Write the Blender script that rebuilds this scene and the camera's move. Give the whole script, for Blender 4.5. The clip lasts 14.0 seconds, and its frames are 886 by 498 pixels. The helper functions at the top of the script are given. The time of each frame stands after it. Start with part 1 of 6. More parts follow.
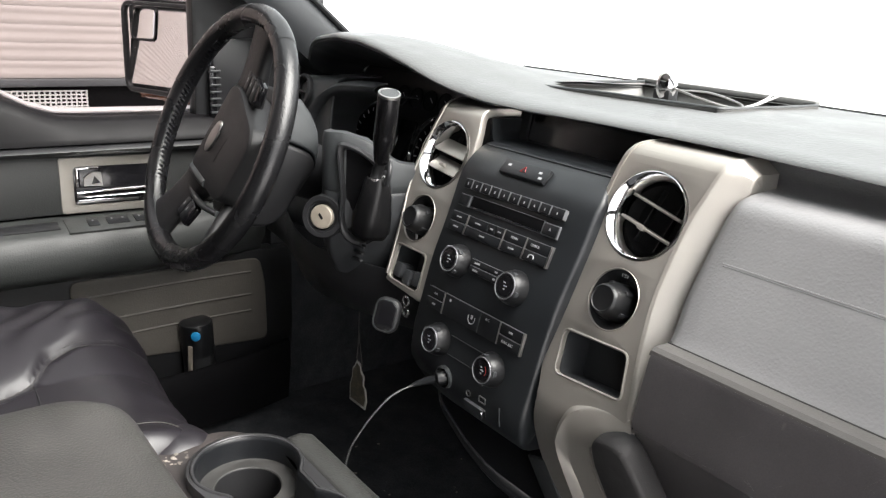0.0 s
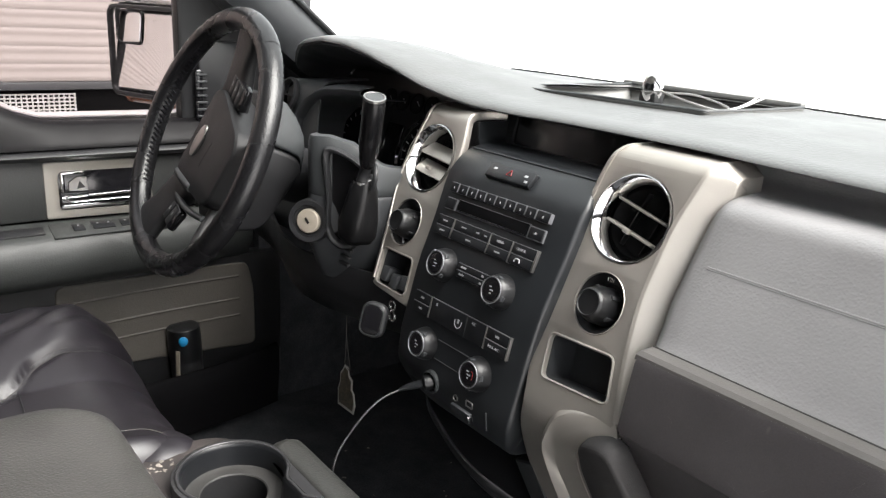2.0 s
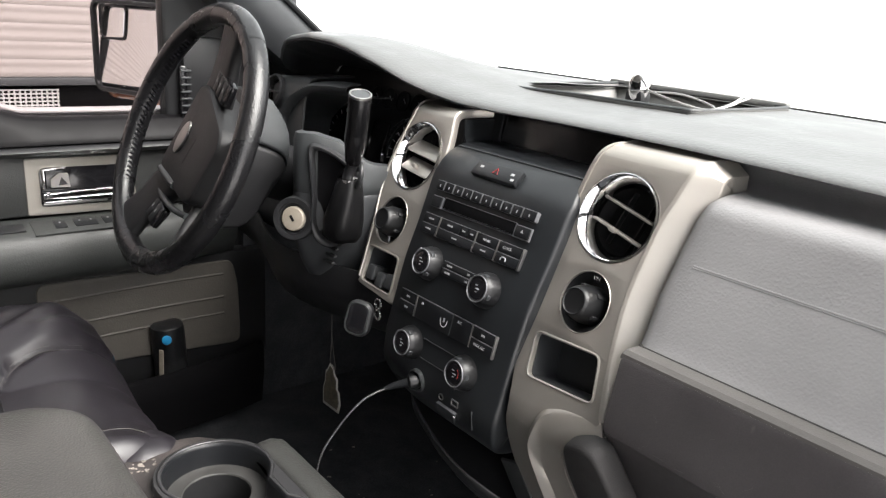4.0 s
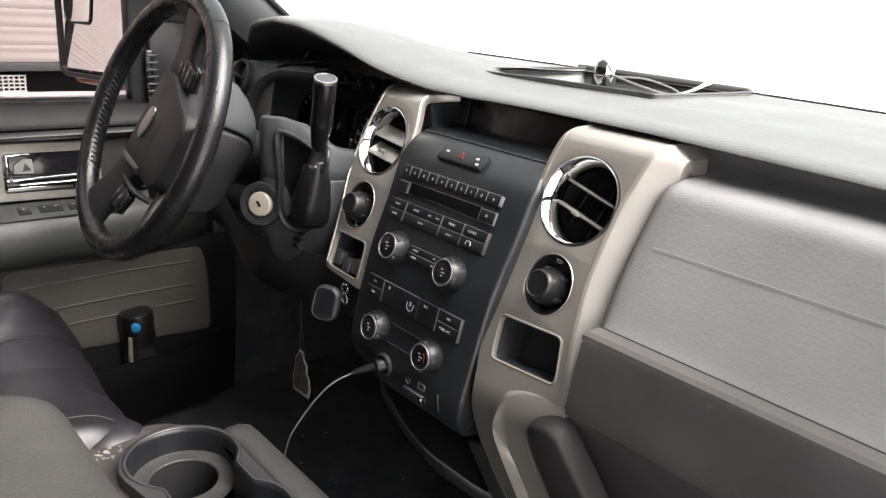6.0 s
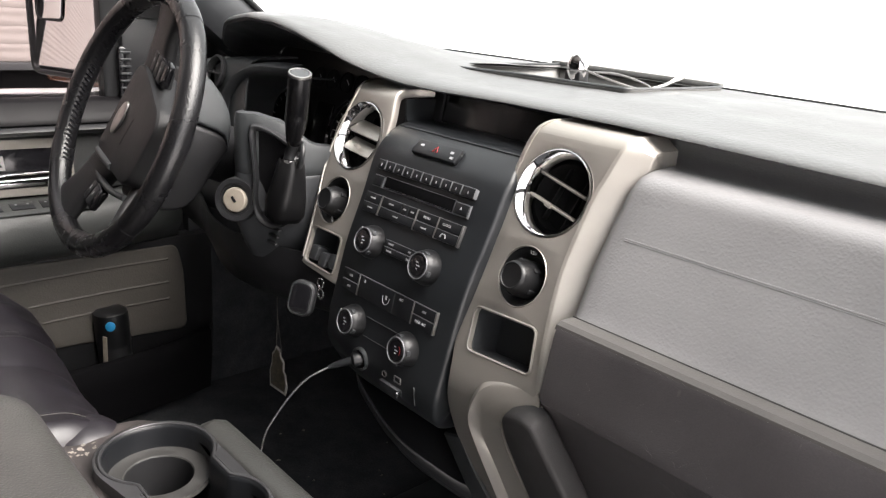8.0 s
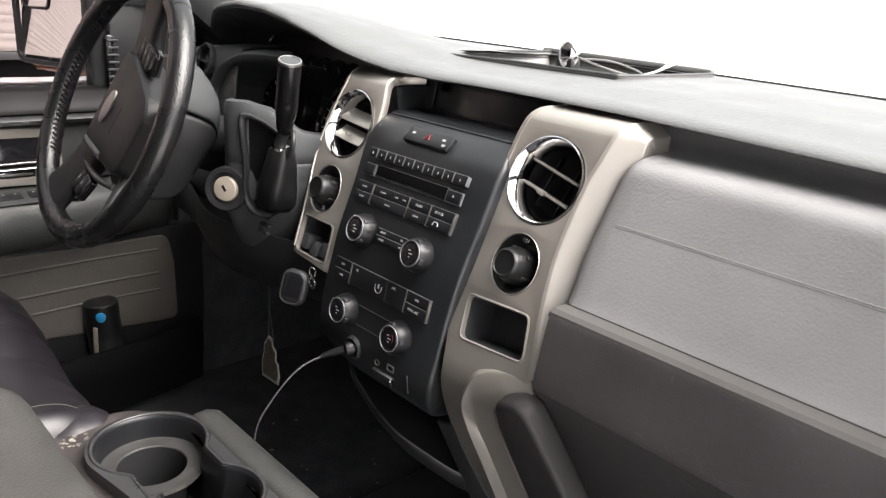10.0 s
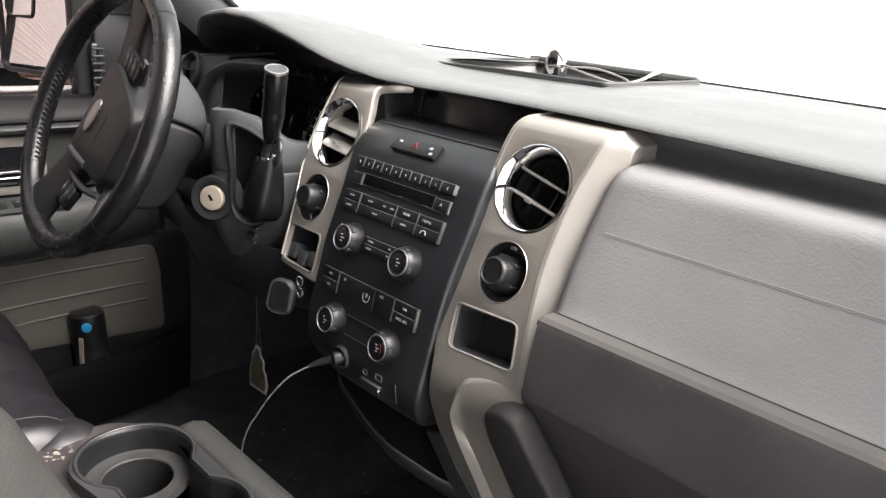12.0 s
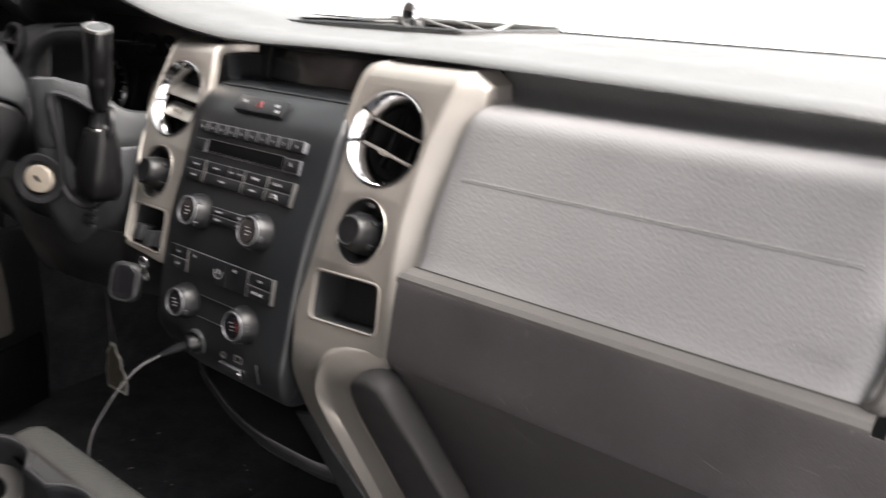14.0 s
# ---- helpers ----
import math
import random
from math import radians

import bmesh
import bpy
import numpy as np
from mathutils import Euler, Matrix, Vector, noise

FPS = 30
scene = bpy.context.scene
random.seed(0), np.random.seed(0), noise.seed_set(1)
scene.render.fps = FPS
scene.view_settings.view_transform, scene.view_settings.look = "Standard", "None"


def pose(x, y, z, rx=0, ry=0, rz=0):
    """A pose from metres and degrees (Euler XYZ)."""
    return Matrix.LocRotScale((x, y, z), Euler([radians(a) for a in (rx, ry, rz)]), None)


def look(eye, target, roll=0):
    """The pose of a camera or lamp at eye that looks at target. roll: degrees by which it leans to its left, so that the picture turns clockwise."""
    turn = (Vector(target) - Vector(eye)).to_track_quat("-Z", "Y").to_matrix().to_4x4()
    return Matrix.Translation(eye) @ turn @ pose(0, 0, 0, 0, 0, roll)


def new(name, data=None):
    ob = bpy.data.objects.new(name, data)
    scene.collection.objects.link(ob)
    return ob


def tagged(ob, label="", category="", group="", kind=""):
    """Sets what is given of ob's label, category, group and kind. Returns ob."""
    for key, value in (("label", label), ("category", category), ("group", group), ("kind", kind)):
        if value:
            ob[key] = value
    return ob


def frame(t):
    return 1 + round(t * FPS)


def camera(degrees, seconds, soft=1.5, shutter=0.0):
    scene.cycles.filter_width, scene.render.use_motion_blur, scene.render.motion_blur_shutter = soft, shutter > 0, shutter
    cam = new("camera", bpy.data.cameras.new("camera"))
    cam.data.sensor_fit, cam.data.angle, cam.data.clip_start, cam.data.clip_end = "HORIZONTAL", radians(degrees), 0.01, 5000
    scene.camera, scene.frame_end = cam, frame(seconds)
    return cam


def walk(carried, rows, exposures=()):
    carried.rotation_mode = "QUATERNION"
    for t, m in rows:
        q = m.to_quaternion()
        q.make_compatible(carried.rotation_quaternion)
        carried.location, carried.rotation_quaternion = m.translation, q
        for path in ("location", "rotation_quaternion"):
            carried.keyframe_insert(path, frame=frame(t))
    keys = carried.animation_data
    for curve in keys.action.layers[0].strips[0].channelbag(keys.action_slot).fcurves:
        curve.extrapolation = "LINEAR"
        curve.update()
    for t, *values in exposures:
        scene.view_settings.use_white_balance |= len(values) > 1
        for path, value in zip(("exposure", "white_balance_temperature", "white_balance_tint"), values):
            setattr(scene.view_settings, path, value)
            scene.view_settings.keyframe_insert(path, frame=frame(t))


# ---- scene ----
cam = camera(60.13, 14.0, soft=1.25, shutter=0.6)
# seconds, eye, yaw, pitch, lean
ROWS = [
    (0, 0.6289, -0.5690, 1.4595, 51.547, -17.590, 3.624),
    (0.5, 0.6278, -0.5676, 1.4594, 51.428, -17.591, 3.647),
    (1, 0.6281, -0.5670, 1.4613, 51.222, -17.579, 3.591),
    (1.5, 0.6285, -0.5638, 1.4606, 51.100, -17.478, 3.610),
    (2, 0.6300, -0.5608, 1.4621, 50.953, -17.458, 3.489),
    (2.5, 0.6292, -0.5562, 1.4591, 50.502, -17.438, 3.575),
    (3, 0.6266, -0.5603, 1.4610, 50.258, -17.407, 3.765),
    (5.5, 0.6354, -0.5504, 1.4595, 48.646, -17.983, 4.163),
    (6, 0.6399, -0.5495, 1.4588, 48.101, -18.302, 4.222),
    (6.5, 0.6437, -0.5504, 1.4561, 47.801, -18.171, 4.349),
    (7, 0.6476, -0.5490, 1.4556, 47.204, -18.183, 4.245),
    (7.5, 0.6471, -0.5501, 1.4555, 46.763, -18.148, 4.304),
    (8, 0.6485, -0.5503, 1.4526, 46.469, -18.135, 4.357),
    (8.5, 0.6502, -0.5487, 1.4507, 46.148, -18.356, 4.304),
    (9, 0.6490, -0.5500, 1.4496, 45.902, -18.772, 4.244),
    (11.5, 0.6447, -0.5501, 1.4510, 45.385, -18.714, 4.189),
    (12, 0.6451, -0.5469, 1.4513, 44.900, -18.306, 4.220),
    (12.5, 0.6481, -0.5419, 1.4502, 44.262, -18.304, 4.353),
    (13, 0.6534, -0.5338, 1.4492, 43.360, -18.523, 4.412),
    (13.5, 0.6544, -0.5252, 1.4437, 41.517, -18.429, 4.485),
    (13.8, 0.6493, -0.5028, 1.4216, 39.113, -18.175, 3.491),
    (14, 0.6482, -0.4869, 1.4042, 36.905, -18.424, 2.696),
]
walk(cam, [(t, pose(x, y, z, 90 + pitch, 0, yaw) @ pose(0, 0, 0, 0, 0, lean)) for t, x, y, z, yaw, pitch, lean in ROWS],
     exposures=[(0.0, 2.67, 6520, 11.3), (3.2, 2.67, 6540, 11.8), (6.0, 2.69, 6640, 13.6), (9.0, 2.72, 6680, 14.4), (11.5, 2.74, 6680, 14.4), (13.0, 2.76, 6710, 15.0), (14.0, 2.80, 6760, 16.0)])

# ---- world and light ----
world = bpy.data.worlds.new("sky")
scene.world = world
world.use_nodes = True
wn = world.node_tree
sky = wn.nodes.new("ShaderNodeTexSky")
sky.sky_type = "NISHITA"
sky.sun_disc = False
sky.sun_elevation = radians(50)
sky.sun_rotation = radians(68)
sky.air_density, sky.dust_density, sky.ozone_density = 1.0, 5.0, 1.0
grey = wn.nodes.new("ShaderNodeHueSaturation")      # a hazy, overcast sky
grey.inputs["Saturation"].default_value = 0.12
wn.links.new(sky.outputs[0], grey.inputs["Color"])
wn.links.new(grey.outputs[0], wn.nodes["Background"].inputs[0])
wn.nodes["Background"].inputs[1].default_value = 0.05
cloud = wn.nodes.new("ShaderNodeBackground")        # even white cloud all round
cloud.inputs[0].default_value = (0.97, 0.99, 1.0, 1)
cloud.inputs[1].default_value = 0.26
both = wn.nodes.new("ShaderNodeAddShader")
wn.links.new(wn.nodes["Background"].outputs[0], both.inputs[0])
wn.links.new(cloud.outputs[0], both.inputs[1])
wn.links.new(both.outputs[0], wn.nodes["World Output"].inputs[0])

sun_data = bpy.data.lights.new("sun", "SUN")
sun_data.energy, sun_data.angle, sun_data.color = 2.3, radians(56), (1.0, 0.95, 0.91)
sun = new("sun", sun_data)
sun.matrix_world = look((0.60 * 8, 0.24 * 8, 0.763 * 8), (0, 0, 0))


# ---- helpers for materials and meshes ----
def mat(name, base, rough=0.5, metal=0.0, grain=0.0, size=0.004, var=0.12, blotch=0.08, pebble=0.0, coat=0.0, scuff=0.0, tint=None, spec=0.5):
    """Base colour with two scales of variation; grain: noise relief, pebble: leather cell relief, size in metres."""
    m = bpy.data.materials.new(name)
    m.use_nodes = True
    nt = m.node_tree
    b = nt.nodes["Principled BSDF"]
    N, L = nt.nodes.new, nt.links.new
    co = N("ShaderNodeTexCoord").outputs["Object"]
    big = N("ShaderNodeTexNoise")
    big.inputs["Scale"].default_value = 1 / blotch
    big.inputs["Detail"].default_value = 5
    big.inputs["Roughness"].default_value = 0.6
    L(co, big.inputs["Vector"])
    fine = N("ShaderNodeTexNoise")
    fine.inputs["Scale"].default_value = 1 / size
    fine.inputs["Detail"].default_value = 3
    L(co, fine.inputs["Vector"])
    ramp = N("ShaderNodeMapRange")
    ramp.inputs["From Min"].default_value, ramp.inputs["From Max"].default_value = 0.3, 0.7
    ramp.inputs["To Min"].default_value, ramp.inputs["To Max"].default_value = 1 - var, 1 + var
    L(big.outputs["Fac"], ramp.inputs["Value"])
    ramp2 = N("ShaderNodeMapRange")
    ramp2.inputs["From Min"].default_value, ramp2.inputs["From Max"].default_value = 0.3, 0.7
    ramp2.inputs["To Min"].default_value, ramp2.inputs["To Max"].default_value = 1 - var * 0.5, 1 + var * 0.5
    L(fine.outputs["Fac"], ramp2.inputs["Value"])
    mul = N("ShaderNodeMath")
    mul.operation = "MULTIPLY"
    L(ramp.outputs[0], mul.inputs[0])
    L(ramp2.outputs[0], mul.inputs[1])
    sc = N("ShaderNodeVectorMath")
    sc.operation = "SCALE"
    sc.inputs[0].default_value = base
    L(mul.outputs[0], sc.inputs["Scale"])
    colour = sc.outputs[0]
    if tint:
        mt = N("ShaderNodeMix")
        mt.data_type = "RGBA"
        mr = N("ShaderNodeMapRange")
        mr.inputs["From Min"].default_value, mr.inputs["From Max"].default_value = 0.45, 0.7
        L(big.outputs["Fac"], mr.inputs["Value"])
        L(mr.outputs[0], mt.inputs[0])
        L(colour, mt.inputs[6])
        mt.inputs[7].default_value = (*tint, 1)
        colour = mt.outputs[2]
    rr = N("ShaderNodeMapRange")
    rr.inputs["From Min"].default_value, rr.inputs["From Max"].default_value = 0.3, 0.7
    rr.inputs["To Min"].default_value, rr.inputs["To Max"].default_value = max(rough * 0.82, 0.02), min(rough * 1.18, 1)
    L(big.outputs["Fac"], rr.inputs["Value"])
    L(rr.outputs[0], b.inputs["Roughness"])
    if scuff:
        # thin pale scratches, stretched noise kept where it peaks
        mp = N("ShaderNodeMapping")
        mp.inputs["Scale"].default_value = (30, 40, 6)
        mp.inputs["Rotation"].default_value = (0.5, 0.9, 0.4)
        L(co, mp.inputs["Vector"])
        sn = N("ShaderNodeTexNoise")
        sn.inputs["Scale"].default_value = 3.0
        sn.inputs["Detail"].default_value = 2
        L(mp.outputs[0], sn.inputs["Vector"])
        cut = N("ShaderNodeMapRange")
        cut.inputs["From Min"].default_value, cut.inputs["From Max"].default_value = 0.76, 0.80
        cut.inputs["To Max"].default_value = scuff
        L(sn.outputs["Fac"], cut.inputs["Value"])
        ms = N("ShaderNodeMix")
        ms.data_type = "RGBA"
        L(cut.outputs[0], ms.inputs[0])
        L(colour, ms.inputs[6])
        ms.inputs[7].default_value = (0.35, 0.33, 0.31, 1)
        colour = ms.outputs[2]
    L(colour, b.inputs["Base Color"])
    b.inputs["Metallic"].default_value = metal
    b.inputs["Specular IOR Level"].default_value = spec
    b.inputs["Coat Weight"].default_value = coat
    b.inputs["Coat Roughness"].default_value = 0.1
    if grain or pebble:
        bump = N("ShaderNodeBump")
        bump.inputs["Distance"].default_value = 0.0006
        bump.inputs["Strength"].default_value = max(grain, pebble)
        if pebble:
            vor = N("ShaderNodeTexVoronoi")
            vor.feature = "SMOOTH_F1"
            vor.inputs["Scale"].default_value = 1 / size
            L(co, vor.inputs["Vector"])
            add = N("ShaderNodeMath")
            add.operation = "ADD"
            L(vor.outputs["Distance"], add.inputs[0])
            L(fine.outputs["Fac"], add.inputs[1])
            L(add.outputs[0], bump.inputs["Height"])
        else:
            L(fine.outputs["Fac"], bump.inputs["Height"])
        L(bump.outputs[0], b.inputs["Normal"])
    return m


def glass(name, tint, gloss=0.06):
    m = bpy.data.materials.new(name)
    m.use_nodes = True
    nt = m.node_tree
    nt.nodes.remove(nt.nodes["Principled BSDF"])
    tr = nt.nodes.new("ShaderNodeBsdfTransparent")
    tr.inputs[0].default_value = (*tint, 1)
    gl = nt.nodes.new("ShaderNodeBsdfGlossy")
    gl.inputs["Roughness"].default_value = 0.02
    mx = nt.nodes.new("ShaderNodeMixShader")
    mx.inputs[0].default_value = gloss
    nt.links.new(tr.outputs[0], mx.inputs[1])
    nt.links.new(gl.outputs[0], mx.inputs[2])
    nt.links.new(mx.outputs[0], nt.nodes["Material Output"].inputs[0])
    return m


ORIGIN = {}


def thing(name, at, label, category, group="", kind=""):
    e = new(name)
    e.empty_display_size = 0.05
    e.location = at
    ORIGIN[e.name] = Vector(at)
    return tagged(e, label, category, group, kind)


def mesh_of(bm, material, smooth=35):
    me = bpy.data.meshes.new("mesh")
    bmesh.ops.recalc_face_normals(bm, faces=bm.faces)
    bm.to_mesh(me)
    bm.free()
    me.materials.append(material)
    if smooth:
        me.shade_smooth()
        me.set_sharp_from_angle(angle=radians(smooth))
    return me


def part(name, bm, material, parent, label="", smooth=35):
    """One mesh object under a thing or a part; the bmesh is in world metres."""
    at = ORIGIN[parent.name]
    bm.transform(Matrix.Translation(-at))
    me = mesh_of(bm, material, smooth)
    me.name = name
    ob = new(name, me)
    ob.parent = parent
    ORIGIN[ob.name] = at
    return tagged(ob, label)


def solo(name, bm, material, label, category, group="", kind="", smooth=35):
    """A top-level thing of one mesh, with its origin at its base."""
    lo = [min(v.co[i] for v in bm.verts) for i in range(3)]
    hi = [max(v.co[i] for v in bm.verts) for i in range(3)]
    at = Vector(((lo[0] + hi[0]) / 2, (lo[1] + hi[1]) / 2, lo[2]))
    bm.transform(Matrix.Translation(-at))
    ob = new(name, mesh_of(bm, material, smooth))
    ob.data.name = name
    ob.location = at
    ORIGIN[ob.name] = at
    return tagged(ob, label, category, group, kind)


def join(*bms):
    """All the bmeshes in one."""
    out = bms[0]
    for b in bms[1:]:
        me = bpy.data.meshes.new("tmp")
        b.to_mesh(me)
        b.free()
        out.from_mesh(me)
        bpy.data.meshes.remove(me)
    return out


def frame_at(o, x, y):
    """A matrix with its origin at o, its x along x and its z square to x and y."""
    x = Vector(x).normalized()
    z = x.cross(Vector(y)).normalized()
    y = z.cross(x)
    m = Matrix((x, y, z)).transposed().to_4x4()
    m.translation = Vector(o)
    return m


def box(c, s, bevel=0.003, seg=2, m=None):
    bm = bmesh.new()
    bmesh.ops.create_cube(bm, size=1, matrix=Matrix.Translation(c) @ Matrix.Diagonal((*s, 1)))
    if bevel:
        bmesh.ops.bevel(bm, geom=bm.edges[:], offset=min(bevel, min(s) * 0.49), segments=seg, profile=0.5, affect="EDGES")
    if m:
        bm.transform(m)
    return bm


def loft(rings, caps=True, closed=True):
    """Skin over rings of points; all rings have as many points."""
    bm = bmesh.new()
    vs = [[bm.verts.new(p) for p in r] for r in rings]
    n = len(vs[0])
    for a, b in zip(vs, vs[1:]):
        for i in range(n if closed else n - 1):
            j = (i + 1) % n
            bm.faces.new((a[i], a[j], b[j], b[i]))
    if caps and closed:
        bm.faces.new(vs[0][::-1])
        bm.faces.new(vs[-1])
    return bm


def sheet(rows, thick=0.003):
    """An open skin over rows of points, given a thickness behind its outer side (minus: on its other side)."""
    n, k = len(rows[0]), len(rows)
    bm = loft(rows, caps=False, closed=False)
    if not thick:
        return bm
    bm.normal_update()
    bm.verts.ensure_lookup_table()
    front = list(bm.verts)
    at = {v: i for i, v in enumerate(front)}
    back = [bm.verts.new(v.co - v.normal * thick) for v in front]
    for f in list(bm.faces):
        bm.faces.new([back[at[v]] for v in reversed(f.verts)])
    loop = [i for i in range(n)] + [r * n + n - 1 for r in range(1, k)] + [(k - 1) * n + i for i in range(n - 2, -1, -1)] + [r * n for r in range(k - 2, 0, -1)]
    for i, j in zip(loop, loop[1:] + loop[:1]):
        bm.faces.new((front[i], front[j], back[j], back[i]))
    return bm


def lathe(prof, m=None, n=40, cap=True):
    """prof: (radius, height) pairs, turned about the local z axis."""
    rings = [[(r * math.cos(2 * math.pi * i / n), r * math.sin(2 * math.pi * i / n), h) for i in range(n)] for r, h in prof]
    bm = loft(rings, caps=cap)
    if m:
        bm.transform(m)
    return bm


def tube(pts, r, n=10, closed=False):
    pts = [Vector(p) for p in pts]
    k = len(pts)
    rs = r if isinstance(r, (list, tuple)) else [r] * k
    tang = []
    for i in range(k):
        a = pts[(i - 1) % k] if closed or i else pts[i]
        b = pts[(i + 1) % k] if closed or i < k - 1 else pts[i]
        tang.append((b - a).normalized())
    up = Vector((0, 0, 1)) if abs(tang[0].z) < 0.9 else Vector((1, 0, 0))
    u = tang[0].cross(up).normalized()
    rings = []
    for p, t, q in zip(pts, tang, rs):
        u = (u - t * u.dot(t)).normalized()
        v = t.cross(u)
        rings.append([p + q * (math.cos(a) * u + math.sin(a) * v) for a in (2 * math.pi * j / n for j in range(n))])
    if closed:
        rings.append(rings[0])
        bm = loft(rings, caps=False)
        bmesh.ops.remove_doubles(bm, verts=bm.verts, dist=1e-6)
        return bm
    return loft(rings)


def smooth_path(pts, steps=6, closed=False):
    """A Catmull-Rom line through the points."""
    pts = [Vector(p) for p in pts]
    out, n = [], len(pts)
    for i in range(n if closed else n - 1):
        g = (lambda j: pts[j % n]) if closed else (lambda j: pts[max(0, min(n - 1, j))])
        a, b, c, d = g(i - 1), g(i), g(i + 1), g(i + 2)
        for s in range(steps):
            t = s / steps
            out.append(0.5 * (2 * b + (c - a) * t + (2 * a - 5 * b + 4 * c - d) * t * t + (3 * b - a - 3 * c + d) * t ** 3))
    if not closed:
        out.append(pts[-1])
    return out


def curve_mesh(cu, m):
    ob = bpy.data.objects.new("tmp", cu)
    me = bpy.data.meshes.new_from_object(ob)
    bm = bmesh.new()
    bm.from_mesh(me)
    bpy.data.objects.remove(ob)
    bpy.data.meshes.remove(me)
    bpy.data.curves.remove(cu)
    bmesh.ops.remove_doubles(bm, verts=bm.verts, dist=1e-6)
    bm.transform(m)
    return bm


def plate(loops, thick, bevel, m):
    """A flat plate with rounded rims in the local xy plane, front at z = 0; the loops after the first are holes."""
    cu = bpy.data.curves.new("tmp", "CURVE")
    cu.dimensions, cu.fill_mode = "2D", "BOTH"
    cu.extrude, cu.bevel_depth, cu.bevel_resolution, cu.offset = thick / 2 - bevel, bevel, 2, -bevel
    for loop in loops:
        sp = cu.splines.new("POLY")
        sp.points.add(len(loop) - 1)
        for q, p in zip(sp.points, loop):
            q.co = (p[0], p[1], 0, 1)
        sp.use_cyclic_u = True
    return curve_mesh(cu, m @ Matrix.Translation((0, 0, -thick / 2)))


def words(body, size, m, depth=0.0003):
    cu = bpy.data.curves.new("tmp", "FONT")
    cu.body, cu.size, cu.extrude, cu.align_x, cu.align_y = body, size, depth, "CENTER", "CENTER"
    return curve_mesh(cu, m)


def ring2(cx, cy, r, n=40, ry=None):
    return [(cx + r * math.cos(2 * math.pi * i / n), cy + (ry or r) * math.sin(2 * math.pi * i / n)) for i in range(n)]


def rrect(x0, y0, x1, y1, r, n=5):
    out = []
    for cx, cy, a0 in ((x1 - r, y1 - r, 0), (x0 + r, y1 - r, 90), (x0 + r, y0 + r, 180), (x1 - r, y0 + r, 270)):
        out += [(cx + r * math.cos(radians(a0 + 90 * i / n)), cy + r * math.sin(radians(a0 + 90 * i / n))) for i in range(n + 1)]
    return out


def lerp_table(tab, x):
    return float(np.interp(x, [t[0] for t in tab], [t[1] for t in tab]))


def rounded(quad, r, n=5):
    """A polygon with its corners rounded."""
    out = []
    k = len(quad)
    for i in range(k):
        a, b, c = Vector(quad[i - 1]), Vector(quad[i]), Vector(quad[(i + 1) % k])
        d1, d2 = (a - b), (c - b)
        q = min(r, d1.length * 0.45, d2.length * 0.45)
        p1, p2 = b + d1.normalized() * q, b + d2.normalized() * q
        for s in range(n + 1):
            t = s / n
            out.append(tuple((1 - t) ** 2 * p1 + 2 * t * (1 - t) * b + t * t * p2))
    return out


# ---- materials ----
PAD = mat("dash_vinyl", (0.060, 0.0623, 0.0615), 0.40, pebble=0.5, size=0.0034, var=0.10, spec=1.0)
GLOVE = mat("grey_vinyl", (0.176, 0.176, 0.178), 0.42, pebble=0.35, size=0.0024, var=0.05, spec=0.8)
# door plastic lightened to carry the sheen along its top; end panel too
LEDGE = mat("ledge_sheen_plastic", (0.066, 0.063, 0.060), 0.40, grain=0.3, size=0.0015, var=0.08)
BLACK = mat("black_plastic", (0.0125, 0.0130, 0.0140), 0.4, grain=0.35, size=0.0012, var=0.15, spec=0.35)
SCUFFED = mat("scuffed_black_plastic", (0.047, 0.0435, 0.0455), 0.34, grain=0.4, size=0.0014, var=0.22, blotch=0.09, spec=0.8, scuff=0.12)
PANEL = mat("charcoal_panel", (0.0098, 0.0113, 0.0128), 0.38, grain=0.15, size=0.001, var=0.08, spec=0.42)
BUTTON = mat("button_black", (0.0072, 0.0080, 0.0092), 0.36, grain=0.2, size=0.001, var=0.12, spec=0.35)
GLOSSY = mat("piano_black", (0.006, 0.006, 0.007), 0.12, var=0.05)
VOID = mat("black_hollow", (0.014, 0.0143, 0.015), 0.9, var=0.1, spec=0.05)
SILVER = mat("satin_silver_paint", (0.35, 0.332, 0.302), 0.42, metal=0.7, grain=0.06, size=0.0006, var=0.05)
CHROME = mat("chrome", (0.62, 0.62, 0.63), 0.08, metal=1.0, var=0.03)
STEEL = mat("brushed_steel", (0.34, 0.335, 0.325), 0.3, metal=1.0, grain=0.15, size=0.0008, var=0.08)
SHROUD = mat("grey_plastic", (0.0275, 0.0305, 0.0318), 0.45, grain=0.35, size=0.0012, var=0.08, spec=0.45)
# near-black that holds the shade of the slots and the door pocket
DEEP = mat("shade_black", (0.004, 0.004, 0.0045), 0.8, var=0.1, spec=0.05)
ARMGREY = mat("armrest_vinyl", (0.026, 0.0285, 0.0275), 0.5, pebble=0.35, size=0.0025, var=0.08, spec=0.4)
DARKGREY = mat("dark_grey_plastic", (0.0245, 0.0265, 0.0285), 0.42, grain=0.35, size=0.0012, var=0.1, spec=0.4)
DOORGREY = mat("door_grey_vinyl", (0.0155, 0.0168, 0.0164), 0.5, pebble=0.35, size=0.0025, var=0.08, spec=0.4)
CREAM = mat("cream_door_vinyl", (0.062, 0.057, 0.049), 0.6, pebble=0.25, size=0.003, var=0.14)
BOOT = mat("boot_vinyl", (0.0024, 0.0025, 0.0028), 0.42, grain=0.3, size=0.003, var=0.15, spec=0.3)
GRIP = mat("glossy_grip_plastic", (0.0030, 0.0030, 0.0034), 0.24, grain=0.1, size=0.001, var=0.1, spec=0.4)
